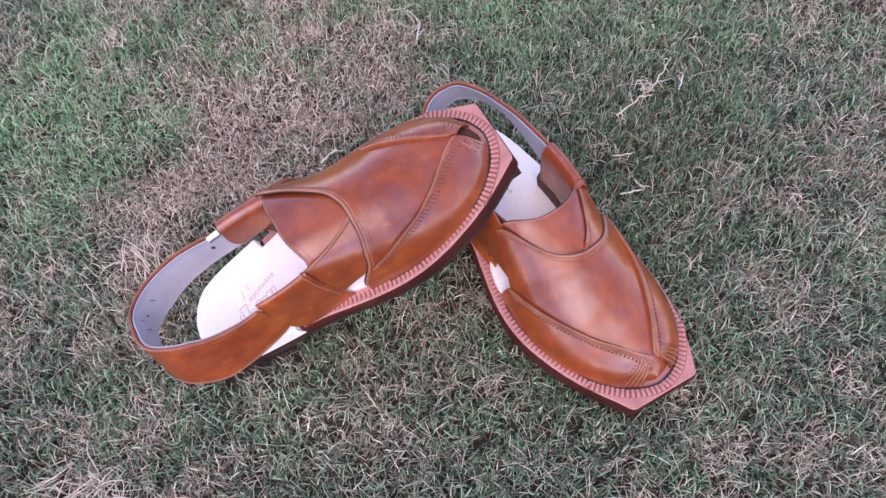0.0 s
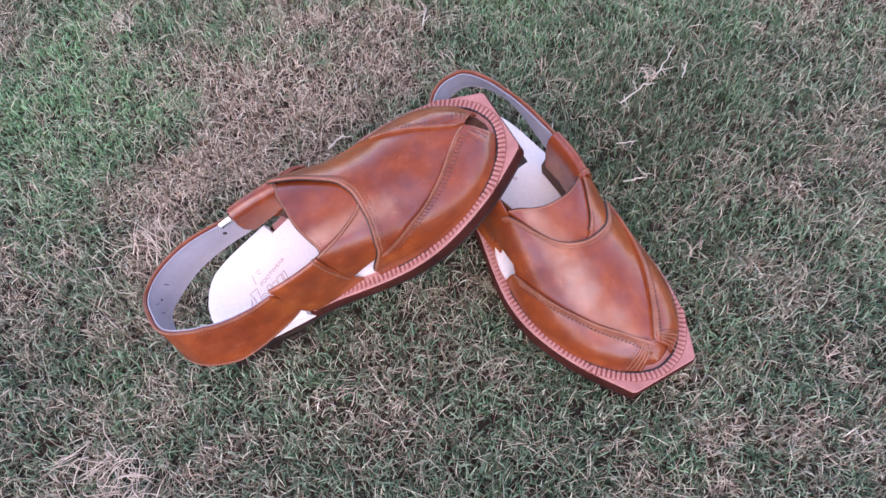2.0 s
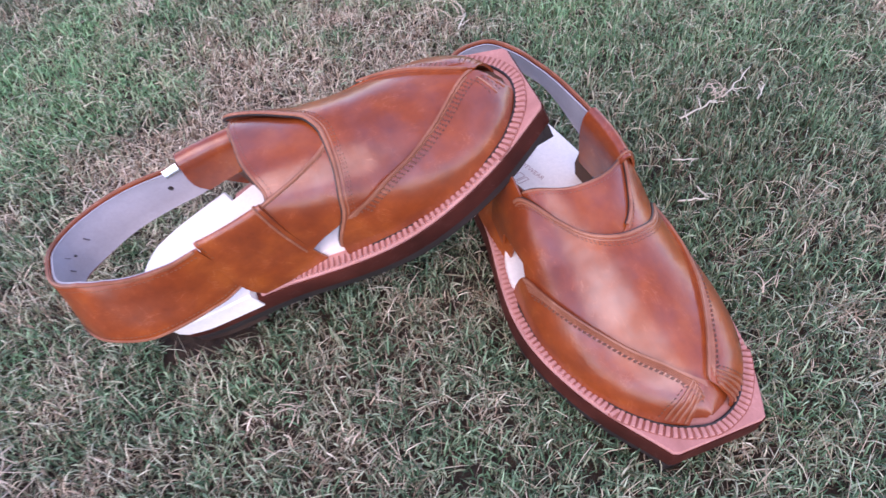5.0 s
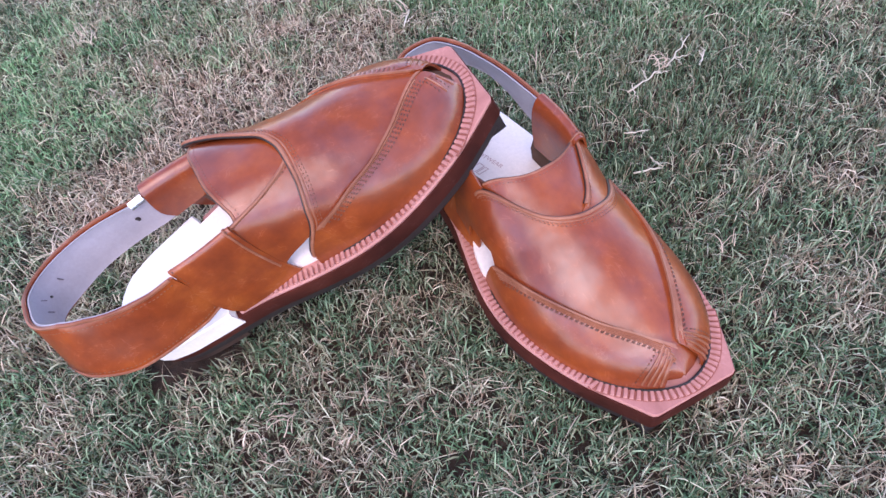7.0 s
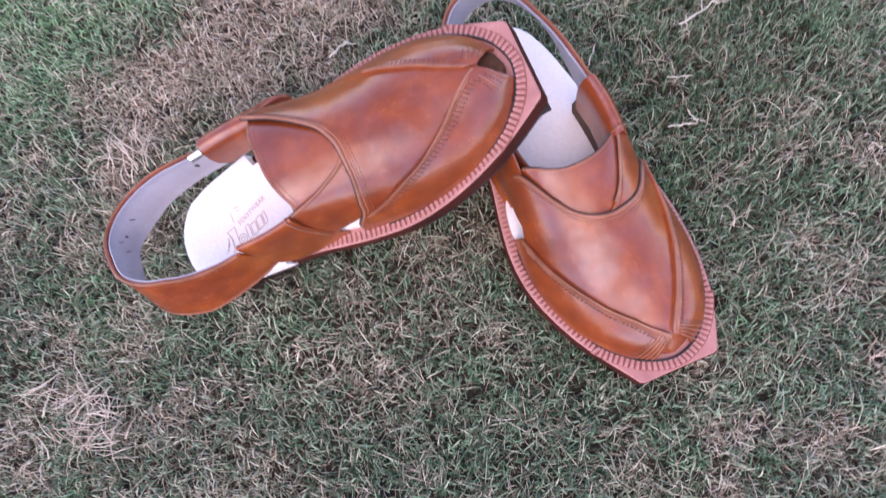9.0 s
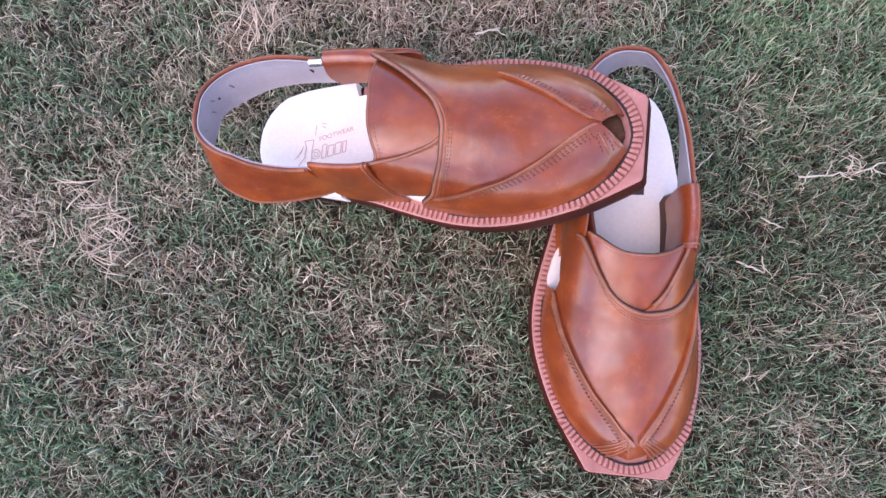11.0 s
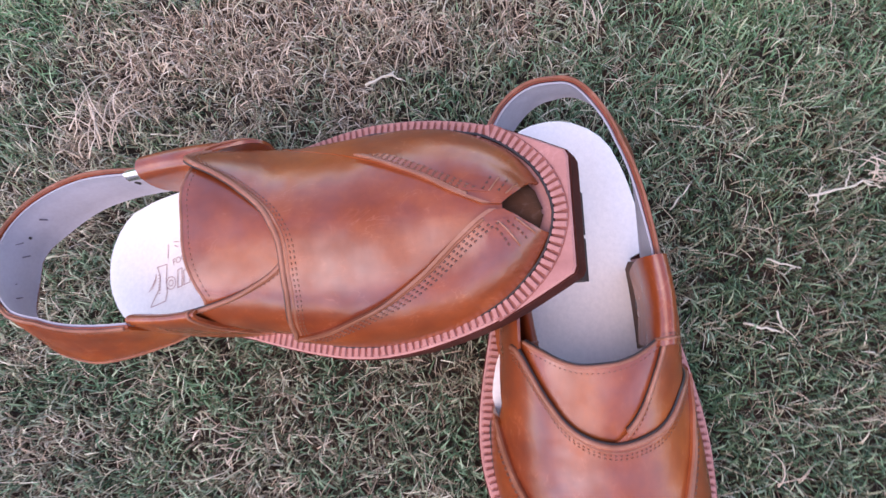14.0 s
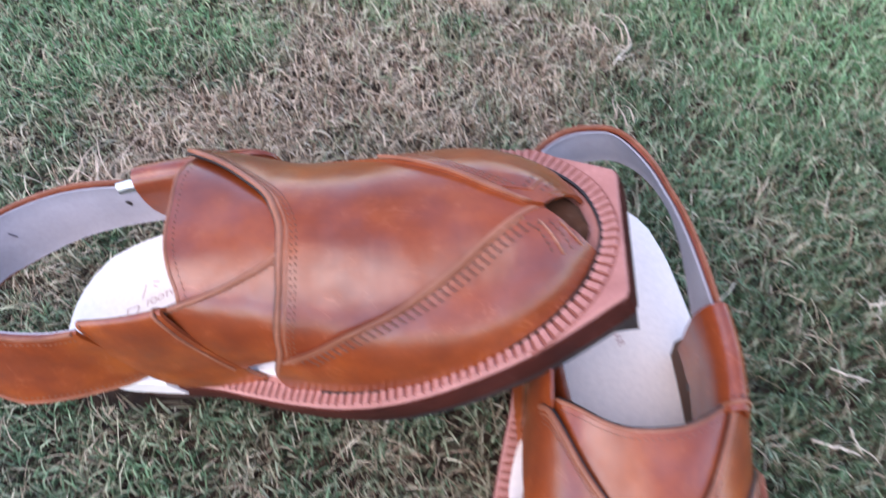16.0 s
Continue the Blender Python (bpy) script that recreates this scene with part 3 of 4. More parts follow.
        top = c["top_plus"] if sg > 0 else c["top_minus"]

        slope = c["slope_plus"] if sg > 0 else c["slope_minus"]

        def lift_w(w):
            return .026 + (w - .026) * (top - .026) / .0562
        rows = []
        # corners of the section rounded off
        prof = prof[:1] + [tuple(p * k + q * (1 - k) for p, q in zip(a, b)) for a, b in zip(prof, prof[1:]) for k in (.75, .25)] + prof[-1:]
        prof = [(q[0] + (c["out_plus"] * min(1, (q[1] - .026) / .03) if sg > 0 else 0), *q[1:]) for q in prof]
        for k, (vv, w, sa, sb) in enumerate(prof):
            a, b = prof[max(k - 1, 0)], prof[min(k + 1, len(prof) - 1)]
            nrm = Vector((0, (b[1] - a[1]) * sg, -(b[0] - a[0]))).normalized()
            w = lift_w(w)
            if k >= 18:
                nrm = Vector((0, -sg, 0))
            rows.append([(Vector((s, sg * (vv + .0012 * math.sin(math.pi * j / 12)), w - slope * (1 - j / 12) * min(1, (w - .026) / .04))), nrm) for j, s in enumerate(span(sa, sb, 12))])
        v, f = mk.grid(rows, .0016)
        ridge = [Vector((sb - .0030, sg * (vv + .0004), lift_w(w) + .0003 - slope * .1 * min(1, (w - .026) / .04))) for vv, w, _, sb in prof[3:17]]
        tab = mk.part("side_tab", v, f, TAN, label="tan folded leather strap loop", crease=70)
        mk.tube("tab_ridge", ridge, .0007, TAN_EDGE, tab, sides=6)
        for ss in ((.093, .1225) if c["buckle"] and sg > 0 else (.102, .1360) if sg < 0 and not c["buckle"] else (.0955, .132)):
            mk.dashes("stitching", [Vector((ss, sg * vv, lift_w(w) + .0006)) for vv, w, *_ in prof[4:16]], [Vector((0, sg * .6, .8))] * 12, .0018, .0007, .0028, THREAD, tab)
        if c["buckle"]:
            if sg > 0:
                v, f = mk.grid([[(Vector((s, sg * (.0335 + .03 * (w - .029)), w)), Vector((0, -sg, 0))) for s in span(.108, .135, 5)] for w in (.0312, .038, .045)], .001)
                mk.part("inner_flap", v, f, BROWN_INNER, tab, "dark brown suede inner flap")
            continue
        if sg > 0:
            continue
        v, f = mk.grid([[(Vector((s, sg * (.0282 + .01 * (w - .029)), w)), Vector((0, -sg, 0))) for s in span(.096 + .004 * math.sin(w * 300), .139, 6)] for w in (.0312, .040, .052, .066)], .001)
        mk.part("inner_flap", v, f, BROWN_INNER, tab, "dark brown suede inner flap")

    # heel strap round the back
    def centre(a):
        """a runs from 0 at the right tab over 0.5 behind the heel to 1 at the left tab."""
        x = a * 2 - 1
        q = abs(x)
        th = q * math.pi / 2
        s = c["apex"] + (.114 - c["apex"]) * (1 - math.cos(th) ** .95)
        wide, bulge = (c["wide_near"], c["round_heel"]) if x > 0 else (c["wide"], .70)
        vv = (.0385 + (wide - .0385) * math.sin(math.pi * q)) * math.sin(th) ** bulge
        vv *= 1 + .12 * math.sin(math.pi * q) ** 2
        if x > 0:
            vv *= 1 - c["pull"] * (.8 + .2 * math.sin(math.pi * q))
        return s, math.copysign(vv, -x)

    def strap_lean(a):
        """How far the lower edge stands out: the band rolls over on its way round the heel."""
        k = min(max((a - .32) / .38, 0.0), 1.0)
        k = k * k * (3 - 2 * k)
        low = -c["flare"] * min(1.0, a / .2)
        return (low + (c["roll"] - low) * k) * min(1.0, max(0.0, (.95 - a) / .18))

    def strap_half(a):
        return float(np.interp(a, [.1, .42, .58, .7, .9], c["strap_half"]))

    def strap_mid(a):
        return float(np.interp(a, [.1, .3, .5, .7, .9], c["strap_top"])) - strap_half(a)

    def ribbon(off, trim, thick, a0, a1, n=70):
        rows = []
        for i in range(n + 1):
            a = a0 + (a1 - a0) * i / n
            s, vv = centre(a)
            s2, v2 = centre(min(a + .004, 1))
            s1, v1 = centre(max(a - .004, 0))
            t = Vector((s2 - s1, v2 - v1, 0)).normalized()
            nrm = Vector((-t.y, t.x, 0))
            if nrm.dot(Vector((s - .05, vv, 0))) < 0:
                nrm = -nrm
            mid, half = strap_mid(a), strap_half(a) - trim
            row = []
            for w in (-1, -.9, -.45, 0, .45, .9, 1):
                lean = strap_lean(a) * (-w)
                bulge = -.0007 if abs(w) == 1 else 0
                row.append((Vector((s, vv, mid + half * w)) + nrm * (off + lean + bulge), nrm))
            rows.append(row)
        return mk.grid(rows, thick)
    v, f = ribbon(.0012, 0.0, .0018, .078 if c["buckle"] else .02, .945 if c["buckle"] else .985)
    strap = mk.part("heel_strap", v, f, TAN, label="tan leather heel strap with grey lining")
    v, f = ribbon(-.0008, .0008, .0010, .080 if c["buckle"] else .03, .94 if c["buckle"] else .98)
    mk.part("strap_lining", v, f, LINING, strap, "grey leather lining")
    for up in (1, -1):
        pts = []
        for i in range(81):
            a0 = .080 if c["buckle"] else .03
            a = a0 + ((.94 if c["buckle"] else .98) - a0) * i / 80
            s, vv = centre(a)
            d = Vector((s - .05, vv, 0)).normalized()
            pts.append(Vector((s, vv, strap_mid(a) + up * (strap_half(a) + .0001))) + d * (strap_lean(a) * -up + .0004))
        mk.tube("strap_edge", pts, .0011, TAN_EDGE, strap)
    # stitches along both edges of the strap
    for k in (.83, -.83):
        pts, nn = [], []
        for i in range(121):
            a0 = .085 if c["buckle"] else .06
            a = a0 + (.94 - a0) * i / 120
            s, vv = centre(a)
            s2, v2 = centre(min(a + .004, 1))
            s1, v1 = centre(max(a - .004, 0))
            t = Vector((s2 - s1, v2 - v1, 0)).normalized()
            nrm = Vector((-t.y, t.x, 0))
            if nrm.dot(Vector((s - .05, vv, 0))) < 0:
                nrm = -nrm
            pts.append(Vector((s, vv, strap_mid(a) + strap_half(a) * k)) + nrm * (.0013 - strap_lean(a) * k))
            nn.append(nrm)
        mk.dashes("stitching", pts, nn, .0013, .0005, .0025, PALE_THREAD, strap, lift=.0002)
    # a punched hole in the lining and the metal end of the buckle
    if c["buckle"]:
        for a, r in ((.128, .0017), (.43, .0008)):
            s, vv = centre(a)
            d = Vector((s - .05, vv, 0)).normalized()
            p = Vector((s, vv, strap_mid(a) + .001))
            mk.tube("punched_hole", [p - d * .0012, p - d * .0024], r, GROOVE, strap, sides=10)
        # rubbed marks on the lining behind the heel
        for a, up, run in ((.455, .004, .010), (.49, -.003, .006), (.525, .002, .008), (.56, -.001, .005), (.36, .003, .004)):
            line = []
            for k in (-.5, -.2, .15, .5):
                s, vv = centre(a + run * k)
                line.append(Vector((s, vv, strap_mid(a) + up + .004 * k)) - Vector((s - .05, vv, 0)).normalized() * .0019)
            mk.tube("scuff", line, .0004, SCUFF, strap, "dark rubbed mark on the lining", sides=5)
        s, vv = centre(.098)
        rows = [[(Vector((s - .005 + .010 * i, vv + .0026 - .0062 * k, strap_mid(.098) + strap_half(.098) + .0002 + .003 * math.sin(math.pi * k))), Vector((0, .2, 1))) for i in (0, .5, 1)] for k in (0, .25, .5, .75, 1)]
        v, f = mk.grid(rows, .0012)
        mk.part("buckle_end", v, f, METAL, strap, "bright metal strap end")
    else:
        pts = [Vector((.118, -.0284, .048)), Vector((.118, -.0268, .048))]
        mk.tube("rivet", pts, .0022, GROOVE, strap, sides=12)

    # printed mark on the insole: ring, bars and one readable word
    def ink(name, shape):
        v, f = [], []
        for quad in shape:
            o = len(v)
            v += [Vector((x, y, .0312)) for x, y in quad]
            f.append(tuple(range(o, o + len(quad))))
        me = bpy.data.meshes.new(name)
        me.from_pydata([tuple(q) for q in v], [], f)
        me.materials.append(INK)
        ob = new(name, me)
        ob.parent = insole
        return ob

    def stroke(x0, y0, x1, y1, w=.0006):
        d = Vector((x1 - x0, y1 - y0))
        q = Vector((-d.y, d.x)).normalized() * w / 2
        return [(x0 + q.x, y0 + q.y), (x0 - q.x, y0 - q.y), (x1 - q.x, y1 - q.y), (x1 + q.x, y1 + q.y)]
    # millimetres forward and to the left from the mark's own corner
    ox, oy = .0460, -.0240
    marks = []

    def trace(points, w=.00055):
        for a, b in zip(points, points[1:]):
            marks.append(stroke(ox + a[0] * .001, oy + a[1] * .001, ox + b[0] * .001, oy + b[1] * .001, w))

    def ring_line(cx, cy, r, w=.0005):
        trace([(cx + r * math.cos(k * math.pi / 7), cy + r * math.sin(k * math.pi / 7)) for k in range(15)], w)
    trace([(2, 0), (13, 2.7), (14, 8), (13, 14), (13.3, 23), (6, 22), (8.3, 16.7), (8, 10), (2, .7), (2, 0)])
    for k in range(7):
        trace([(7.4 - .1 * k, 7 + 1.7 * k), (9.0 - .1 * k, 7.6 + 1.7 * k)], .0004)
    for k in range(3):
        trace([(-.5 + 1.6 * k, 8.5 + 2.0 * k), (3.0 + .8 * k, 11.0 + 2.2 * k), (5.4, 15.5 + 1.4 * k)], .0004)
    ring_line(16.7, 12.3, 3.5)
    ring_line(16.7, 12.3, 1.7)
    for x0, wd, ht in ((21.7, 3.2, 10.6), (26.2, 4.4, 9.0), (31.8, 4.6, 9.4), (37.6, 2.6, 8.6)):
        y0 = 9.3 + (x0 - 21.7) * .27
        trace([(x0, y0), (x0 + wd, y0 + wd * .25), (x0 + wd - .3, y0 + ht), (x0 - .3, y0 + ht - wd * .25), (x0, y0)])
    trace([(14, 26.3), (14, 34)])
    trace([(18, 35), (22, 34.7)])
    trace([(18.7, 33), (21.7, 31.7)])
    ink("printed_mark", marks)
    cu = bpy.data.curves.new("printed_word", "FONT")
    cu.body, cu.size, cu.extrude = "FOOTWEAR", .0050, .0
    tmp = bpy.data.objects.new("printed_word", cu)
    scene.collection.objects.link(tmp)
    me = bpy.data.meshes.new_from_object(tmp.evaluated_get(bpy.context.evaluated_depsgraph_get()))
    bpy.data.objects.remove(tmp)
    me.materials.clear()
    me.materials.append(INK)
    ob = new("printed_word", me)
    ob.parent = insole
    ob.location = (ox + .0180, oy + .0218, .0312)
    ob.rotation_euler = (0, 0, .28)


leaning = new("sandal")
leaning.matrix_world = Matrix.Translation((-.0935, .0442, -.0115)) @ pose(0, 0, 0, 0, 0, -4.1) @ pose(0, 0, 0, 0, -22.0, 0) @ pose(0, 0, 0, 3.5, 0, 0)
build_sandal(leaning, LEANING)
tagged(leaning, "tan leather sandal propped up on its mate, heel on the grass", "sandal", group="pair of sandals")
flat = new("sandal")
flat.matrix_world = pose(.1665, .1072, 0, 0, 0, -87.5) @ pose(0, 0, 0, 0, .8, 0)
build_sandal(flat, STANDING)
tagged(flat, "tan leather sandal standing flat on the grass", "sandal", group="pair of sandals")


# ---- lawn ----
def blade_material():
    m, n, l, p = nodes_of("grass_blades")
    geo = n.new("ShaderNodeNewGeometry")
    dryness = n.new("ShaderNodeAttribute")
    dryness.attribute_name = "dry"
    green = ramp(n, l, geo.outputs["Random Per Island"], [(0.0, (0.020, 0.042, 0.020)), (0.4, (0.056, 0.114, 0.058)), (0.8, (0.150, 0.250, 0.140)), (1.0, (0.31, 0.40, 0.25))])
    dry = ramp(n, l, geo.outputs["Random Per Island"], [(0.0, (0.10, 0.050, 0.034)), (0.4, (0.39, 0.280, 0.195)), (0.8, (0.65, 0.515, 0.385)), (1.0, (0.75, 0.63, 0.49))])
    fresh = n.new("ShaderNodeAttribute")
    fresh.attribute_name = "fresh"
    young = ramp(n, l, geo.outputs["Random Per Island"], [(0.0, (0.040, 0.115, 0.042)), (0.4, (0.115, 0.265, 0.115)), (0.8, (0.22, 0.42, 0.20)), (1.0, (0.33, 0.50, 0.27))])
    leafy = mix(n, l, fresh.outputs["Fac"], green.outputs[0], young.outputs[0])
    l.new(mix(n, l, dryness.outputs["Fac"], leafy, dry.outputs[0]), p.inputs["Base Color"])
    p.inputs["Roughness"].default_value = 0.6
    p.inputs["Specular IOR Level"].default_value = 0.22
    return m


BLADES = blade_material()
rng = np.random.default_rng(7)


def value_noise(x, y, cell, seed):
    """Smooth random values over the plan."""
    g = np.random.default_rng(seed).random((64, 64))
    u, v = x / cell + 20, y / cell + 20
    i, j = np.floor(u).astype(int), np.floor(v).astype(int)
    a, b = u - i, v - j
    a, b = a * a * (3 - 2 * a), b * b * (3 - 2 * b)
    i, j = i % 63, j % 63
    return (g[i, j] * (1 - a) + g[i + 1, j] * a) * (1 - b) + (g[i, j + 1] * (1 - a) + g[i + 1, j + 1] * a) * b


def blot(x, y, cx, cy, rx, ry):
    return np.exp(-(((x - cx) / rx) ** 2 + ((y - cy) / ry) ** 2))


def dryness_at(x, y):
    d = .25 + .85 * (value_noise(x, y, .026, 3) - .5) + .45 * (value_noise(x, y, .011, 29) - .5) + .45 * (value_noise(x, y, .10, 5) - .5)
    # the parched strip behind the pair, ending along a sharp line
    d += .50 * blot(x, y, .11, .245, .14, .11) + .36 * blot(x, y, -.01, .195, .12, .07) + .34 * blot(x, y, .12, .40, .16, .14)
    d -= .62 / (1 + np.exp(-(x - .228) / .008)) * np.clip((y - .10) / .06, 0, 1) * np.clip((.75 - x) / .3, 0, 1)
    # smaller dry spots and greener ones
    d += .30 * blot(x, y, -.21, -.03, .07, .06) + .22 * blot(x, y, -.11, .15, .05, .06) + .22 * blot(x, y, -.20, -.10, .06, .06)
    d += .14 * blot(x, y, .40, -.095, .06, .03) + .20 * blot(x, y, .335, -.02, .04, .03) + .12 * blot(x, y, .36, -.20, .05, .03) + .5 * blot(x, y, .60, .04, .07, .07)
    d -= .24 * blot(x, y, -.07, .37, .12, .09) + .16 * blot(x, y, -.13, .25, .06, .05) + .28 * blot(x, y, .08, -.14, .26, .11) + .42 * blot(x, y, .35, .05, .15, .15)
    return np.clip(d, 0.03, .96)


def under_sandals(x, y):
    c, s = math.cos(radians(-87.5)), math.sin(radians(-87.5))
    u = (x - .1665) * c + (y - .1072) * s
    v = (x - .1665) * s - (y - .1072) * c
    inside = (np.abs(v) < np.interp(u, [r[0] for r in SOLE], [r[1] for r in SOLE]) - .003) & (u > .004) & (u < .282)
    return inside | ((x > -.095) & (x < -.035) & (np.abs(y - .04) < .036))


def lawn(name, x0, x1, y0, y1, count, wide, label, cut=True, thatch=False, around=False):
    x, y = rng.uniform(x0, x1, count), rng.uniform(y0, y1, count)
    # tufts
    k = rng.integers(0, max(count // 9, 1), count)
    tx, ty = rng.uniform(x0, x1, count // 9 + 1), rng.uniform(y0, y1, count // 9 + 1)
    tuft = rng.random(count) < .7
    x = np.where(tuft, tx[k] + rng.normal(0, .0035, count), x)
    y = np.where(tuft, ty[k] + rng.normal(0, .0035, count), y)
    if cut:
        keep = ~under_sandals(x, y)
        x, y, k, tuft = x[keep], y[keep], k[keep], tuft[keep]
    if around:
        keep = ~((x > -.35) & (x < .71) & (y > -.36) & (y < .61))
        x, y, k, tuft = x[keep], y[keep], k[keep], tuft[keep]
    bare = .45 * blot(x, y, .60, .04, .05, .05) + .7 * blot(x, y, -.036, -.063, .010, .010) + .7 * blot(x, y, .050, -.132, .012, .010) + .8 * np.maximum(value_noise(x, y, .022, 11) - .62, 0)
    keep = rng.random(len(x)) > bare
    x, y = x[keep], y[keep]
    n = len(x)
    dry = np.clip(dryness_at(x, y) * 1.15 + rng.normal(-.06, .30, n), 0, 1)
    az = rng.uniform(0, 2 * np.pi, n)
    lean = np.clip(rng.normal(.82, .38, n), .1, 1.5)
    upright = blot(x, y, .33, .02, .12, .12)
    lean = np.clip(lean - .45 * upright, .05, 1.5)
    lean = np.where(dry > .5, np.clip(lean + .25, .1, 1.55), lean)
    length = rng.uniform(.005, .0145, n) * np.where(dry > .5, 1.05, 1.0) * (1 + .25 * upright)
    if thatch:
        dry, lean, length = rng.uniform(.45, .95, n), rng.uniform(1.15, 1.6, n), rng.uniform(.010, .028, n)
    w = rng.uniform(.0006, .0013, n) * wide * np.where(dry > .5, .8, 1.0)
    hx, hy = np.cos(az), np.sin(az)
    z0 = np.full(n, -.014) + rng.uniform(0, .008, n)
    bend = rng.uniform(.1, 2.1, n)
    roll = rng.uniform(-.9, .9, n)
    pts = np.zeros((n, 7, 3), np.float32)
    px, py, pz, ang = x.copy(), y.copy(), z0.copy(), lean - bend * .5
    sx, sy, sz = -hy * np.cos(roll), hx * np.cos(roll), np.sin(roll)
    for lv, (ww, seg) in enumerate(((.9, 0), (1.0, .42), (.7, .34))):
        px, py, pz = px + hx * np.sin(ang) * length * seg, py + hy * np.sin(ang) * length * seg, pz + np.cos(ang) * length * seg
        ang = np.minimum(ang + bend * .5, 1.9) if lv else ang
        for e, sgn in enumerate((-1, 1)):
            pts[:, lv * 2 + e] = np.stack([px + sgn * sx * w * ww / 2, py + sgn * sy * w * ww / 2, pz + sgn * sz * w * ww / 2], 1)
    pts[:, 6] = np.stack([px + hx * np.sin(ang) * length * .3, py + hy * np.sin(ang) * length * .3, pz + np.cos(ang) * length * .3], 1)
    base = (np.arange(n) * 7)[:, None]
    tris = (base[:, :, None] + np.array([[0, 1, 3], [0, 3, 2], [2, 3, 5], [2, 5, 4], [4, 5, 6]])[None]).reshape(-1, 3)
    me = bpy.data.meshes.new(name)
    me.vertices.add(n * 7)
    me.vertices.foreach_set("co", pts.reshape(-1))
    me.loops.add(len(tris) * 3)
    me.loops.foreach_set("vertex_index", tris.reshape(-1).astype(np.int32))
    me.polygons.add(len(tris))
    me.polygons.foreach_set("loop_start", (np.arange(len(tris)) * 3).astype(np.int32))
    me.update(calc_edges=True)
    at = me.attributes.new("dry", "FLOAT", "POINT")
    at.data.foreach_set("value", np.repeat(dry, 7).astype(np.float32))
    young = 1.3 * blot(x, y, .42, .33, .20, .16) + 1.0 * blot(x, y, -.10, .34, .16, .12) + .7 * (value_noise(x, y, .06, 17) - .40) - .25 * blot(x, y, .33, .06, .12, .14)
    at = me.attributes.new("fresh", "FLOAT", "POINT")
    at.data.foreach_set("value", np.repeat(np.clip(young, 0, 1), 7).astype(np.float32))
    me.materials.append(BLADES)
    ob = new(name, me)
    tagged(ob, label, "grass", kind="stuff")
    return ob


lawn("grass", -.36, .72, -.37, .62, 285000, 1.0, "short mown lawn grass, green mixed with dry straw")
lawn("thatch", -.36, .72, -.37, .62, 42000, .6, "dry thin thatch between the blades", thatch=True)
lawn("grass", -1.2, 2.2, -1.2, 2.4, 130000, 2.6, "lawn grass farther off", around=True)


# ---- dead stems and clumps lying on the lawn ----
STRAW = plain("pale_dead_straw", (0.46, 0.34, 0.25), (0.65, 0.51, 0.39), 0.7, 200)


def stems(name, x, y, count, reach, radius, spread, label, seed, heading=None, lift=.006):
    """A bundle of thin bent dead stems lying on the grass."""
    r = random.Random(seed)
    v, f = [], []
    for _ in range(count):
        a = (heading if heading is not None else r.uniform(0, 2 * math.pi)) + r.gauss(0, .35 if heading is not None else .3)
        px, py = x + r.gauss(0, spread), y + r.gauss(0, spread)
        z = lift + r.uniform(-.004, .004)
        length, bend, rad = reach * r.uniform(.45, 1), r.gauss(0, 1.1), radius * r.uniform(.4, .8)
        px, py = px - math.cos(a) * length / 2, py - math.sin(a) * length / 2
        o, n = len(v), 7
        for i in range(n):
            t = i / (n - 1)
            rr = rad * (1 - .75 * t)
            zz = z + .004 * math.sin(t * 3.1) + r.uniform(-.0006, .0006)
            for k in range(4):
                an = k * math.pi / 2
                v.append((px - math.sin(a) * rr * math.cos(an), py + math.cos(a) * rr * math.cos(an), zz + rr * .6 * math.sin(an)))
            px, py = px + math.cos(a) * length / (n - 1), py + math.sin(a) * length / (n - 1)
            a += bend / n + r.gauss(0, .16)
        for i in range(n - 1):
            for k in range(4):
                b0, b1 = o + i * 4 + k, o + i * 4 + (k + 1) % 4
                f.append((b0, b1, b1 + 4, b0 + 4))
        f += [tuple(o + k for k in (3, 2, 1, 0)), tuple(o + (n - 1) * 4 + k for k in range(4))]
    ob = mesh_object(name, v, f, STRAW, True)
    return tagged(ob, label, "dead grass")


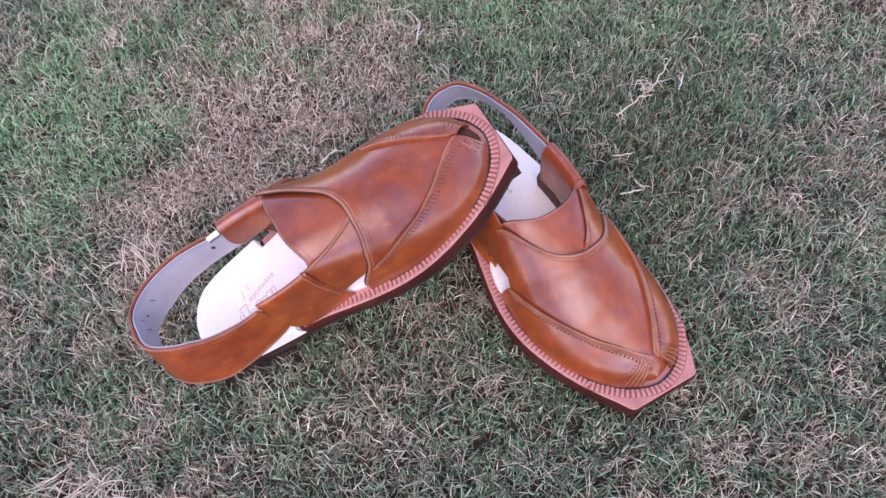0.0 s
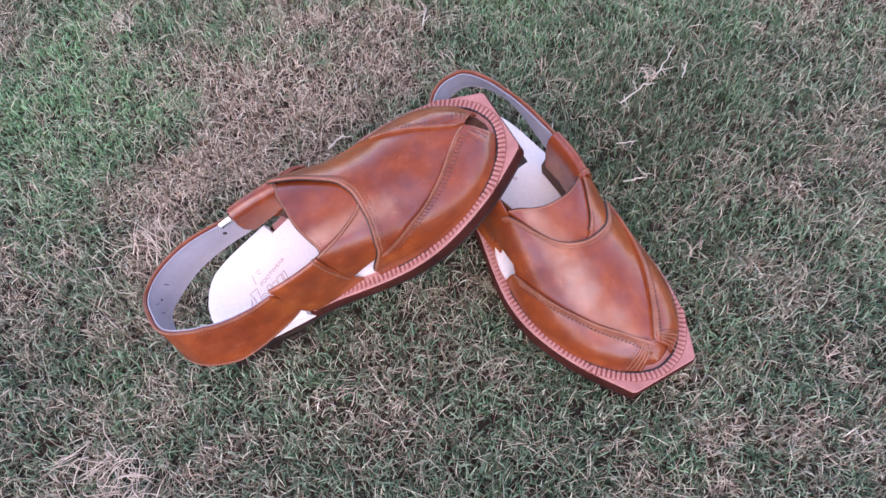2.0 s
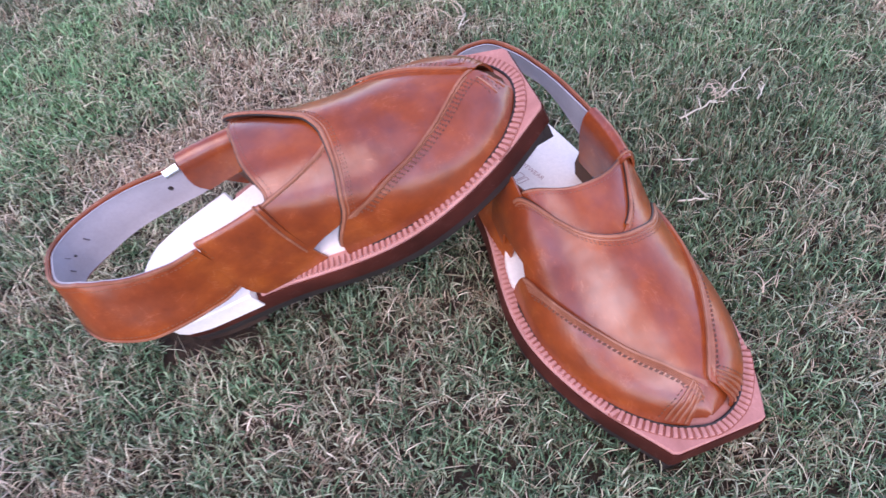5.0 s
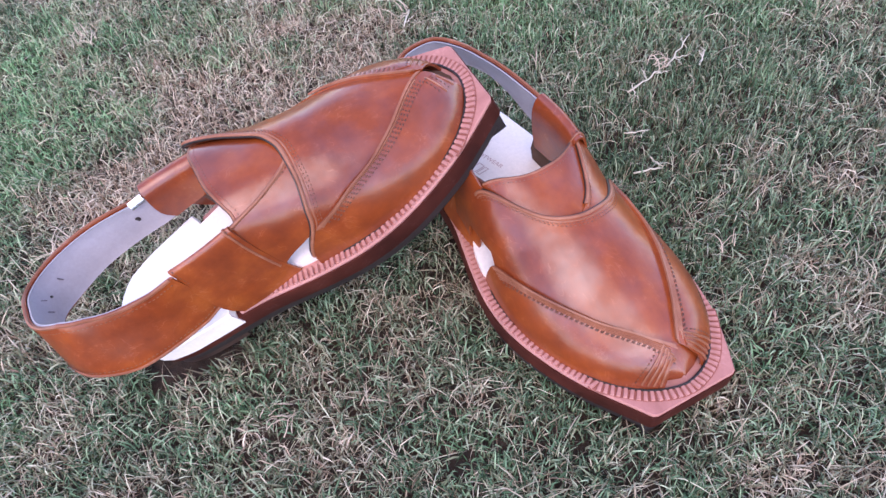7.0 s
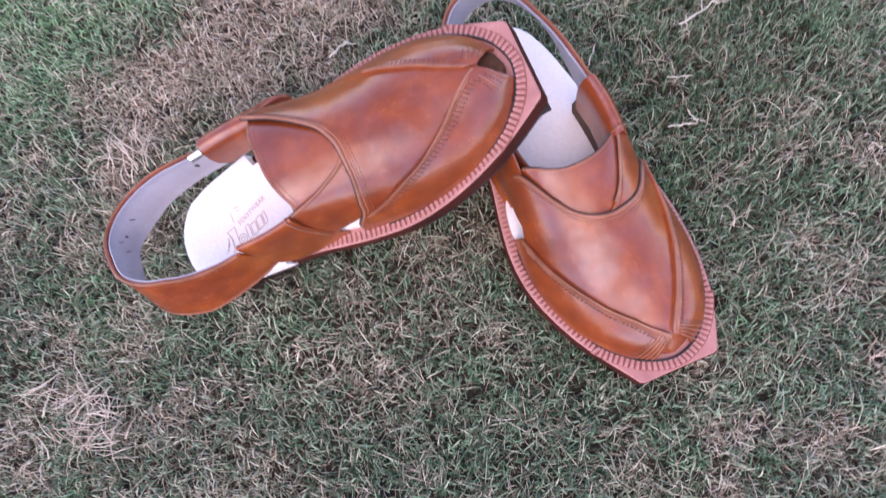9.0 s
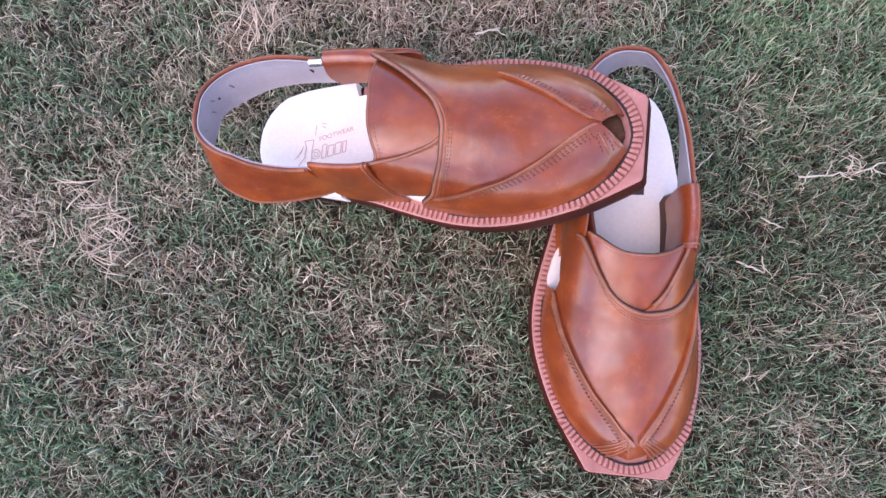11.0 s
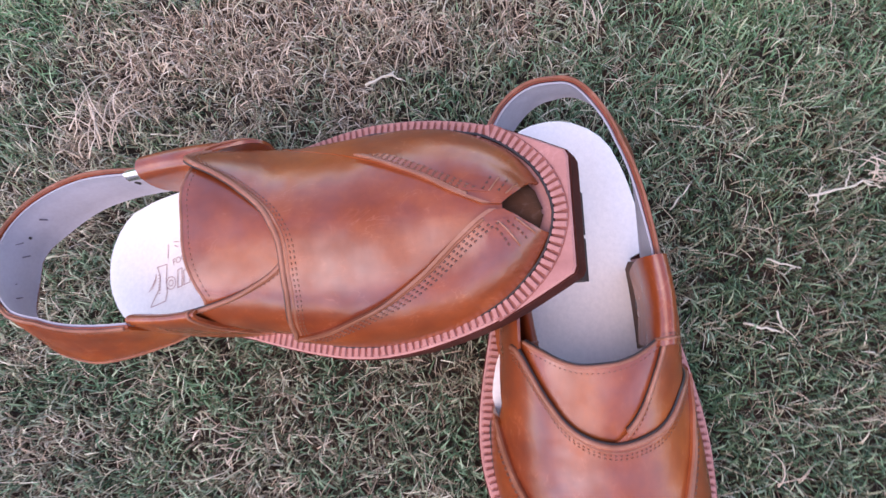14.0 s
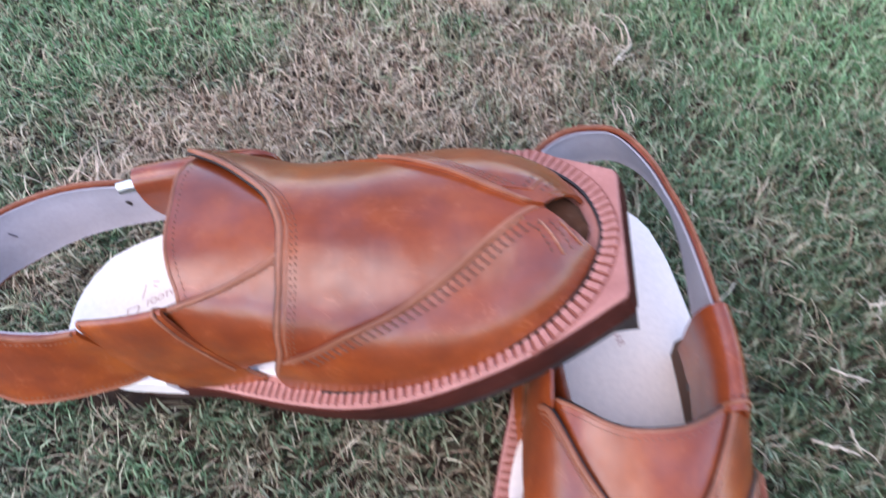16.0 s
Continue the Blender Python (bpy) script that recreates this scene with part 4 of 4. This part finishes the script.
def stalk(name, start, end, radius, twigs, label, seed):
    """One jointed dead stalk with side twigs, lying on the grass."""
    r = random.Random(seed)
    v, f = [], []

    def limb(p0, p1, ra, rb, kink, z):
        o, n = len(v), 8
        d = Vector((p1[0] - p0[0], p1[1] - p0[1]))
        q = Vector((-d.y, d.x)).normalized()
        line = []
        for i in range(n):
            u = i / (n - 1)
            off = r.gauss(0, kink) if 0 < i < n - 1 else 0
            c = Vector((p0[0], p0[1])) + d * u + q * off
            line.append(c)
            rr = ra + (rb - ra) * u + (ra * .35 if i in (2, 5) else 0)
            zz = z + r.uniform(-.001, .001)
            for k in range(5):
                an = k * 2 * math.pi / 5
                v.append((c.x + q.x * rr * math.cos(an), c.y + q.y * rr * math.cos(an), zz + rr * math.sin(an)))
        for i in range(n - 1):
            for k in range(5):
                a, b = o + i * 5 + k, o + i * 5 + (k + 1) % 5
                f.append((a, b, b + 5, a + 5))
        f.extend([tuple(o + k for k in (4, 3, 2, 1, 0)), tuple(o + (n - 1) * 5 + k for k in range(5))])
        return line
    length = math.hypot(end[0] - start[0], end[1] - start[1])
    main = limb(start, end, radius, radius * .6, length * .018, .003)
    head = math.atan2(end[1] - start[1], end[0] - start[0])
    for _ in range(twigs):
        c = main[r.randrange(1, 7)]
        a, g = head + r.choice((-1, 1)) * r.uniform(.4, 1.1) + r.choice((0, 0, math.pi)), r.uniform(.007, .015)
        limb((c.x, c.y), (c.x + math.cos(a) * g, c.y + math.sin(a) * g), radius * .7, radius * .2, .0008, .003)
    ob = mesh_object(name, v, f, PALE_STRAW, True)
    return tagged(ob, label, "dead grass")


PALE_STRAW = plain("bleached_straw", (0.47, 0.40, 0.30), (0.64, 0.56, 0.44), 0.6, 200)
stems("dry_grass_tuft", -.209, -.030, 58, .040, .0008, .016, "pale tangled clump of dead grass on the lawn", 1)
stems("dry_grass_tuft", -.109, .150, 20, .052, .0009, .009, "pale upright-lying bundle of dead grass", 2, heading=1.5)
stems("dry_grass_tuft", -.052, .410, 14, .030, .0008, .009, "small pale tuft of dead grass far on the lawn", 13, heading=1.4)
stalk("dry_grass_stalk", (.317, .049), (.354, .053), .0008, 4, "pale jointed dead stalk lying on green grass", 3)
stalk("dry_grass_stalk", (.361, .055), (.405, .076), .0007, 4, "long pale dead stalk with side twigs", 21)
stalk("dry_grass_stalk", (.384, .041), (.399, .052), .0008, 2, "short pale bent dead stalk", 9)
stems("dry_grass_tuft", .358, .056, 16, .018, .0008, .004, "small tan tangle of dead grass round a stalk", 12)
stalk("dry_grass_stalk", (.266, -.021), (.2865, -.0285), .0008, 0, "thin pale dead stalk lying flat", 4)
stalk("dry_grass_stalk", (.285, -.016), (.2865, -.0285), .0007, 0, "short pale dead stalk across a longer one", 22)
stalk("dry_grass_stalk", (.285, .014), (.304, .007), .0006, 1, "thin dry stem on green grass", 23)
stalk("dry_grass_stalk", (.236, .049), (.252, .065), .0005, 0, "single thin dry blade beside a sandal strap", 10)
stalk("dry_grass_stalk", (.061, .150), (.080, .158), .0011, 1, "short pale bent dead stalk behind the sandals", 5)
stalk("dry_grass_stalk", (.2245, .251), (.2095, .232), .0009, 3, "pale forked dead stalk at the edge of dry grass", 6)
stems("dry_grass_tuft", .214, .262, 9, .034, .0008, .008, "looped pale dead stems on dry grass", 24, heading=1.9)
stems("dry_grass_wisp", .203, .185, 6, .028, .0007, .004, "crossed thin pale dead blades", 8, heading=1.7)
stems("dry_grass_wisp", .280, -.101, 4, .022, .0008, .005, "few short pale dead blades", 7, heading=.8)
stems("dry_grass_tuft", -.030, -.060, 10, .020, .0006, .006, "little brown tuft of dead grass", 25)
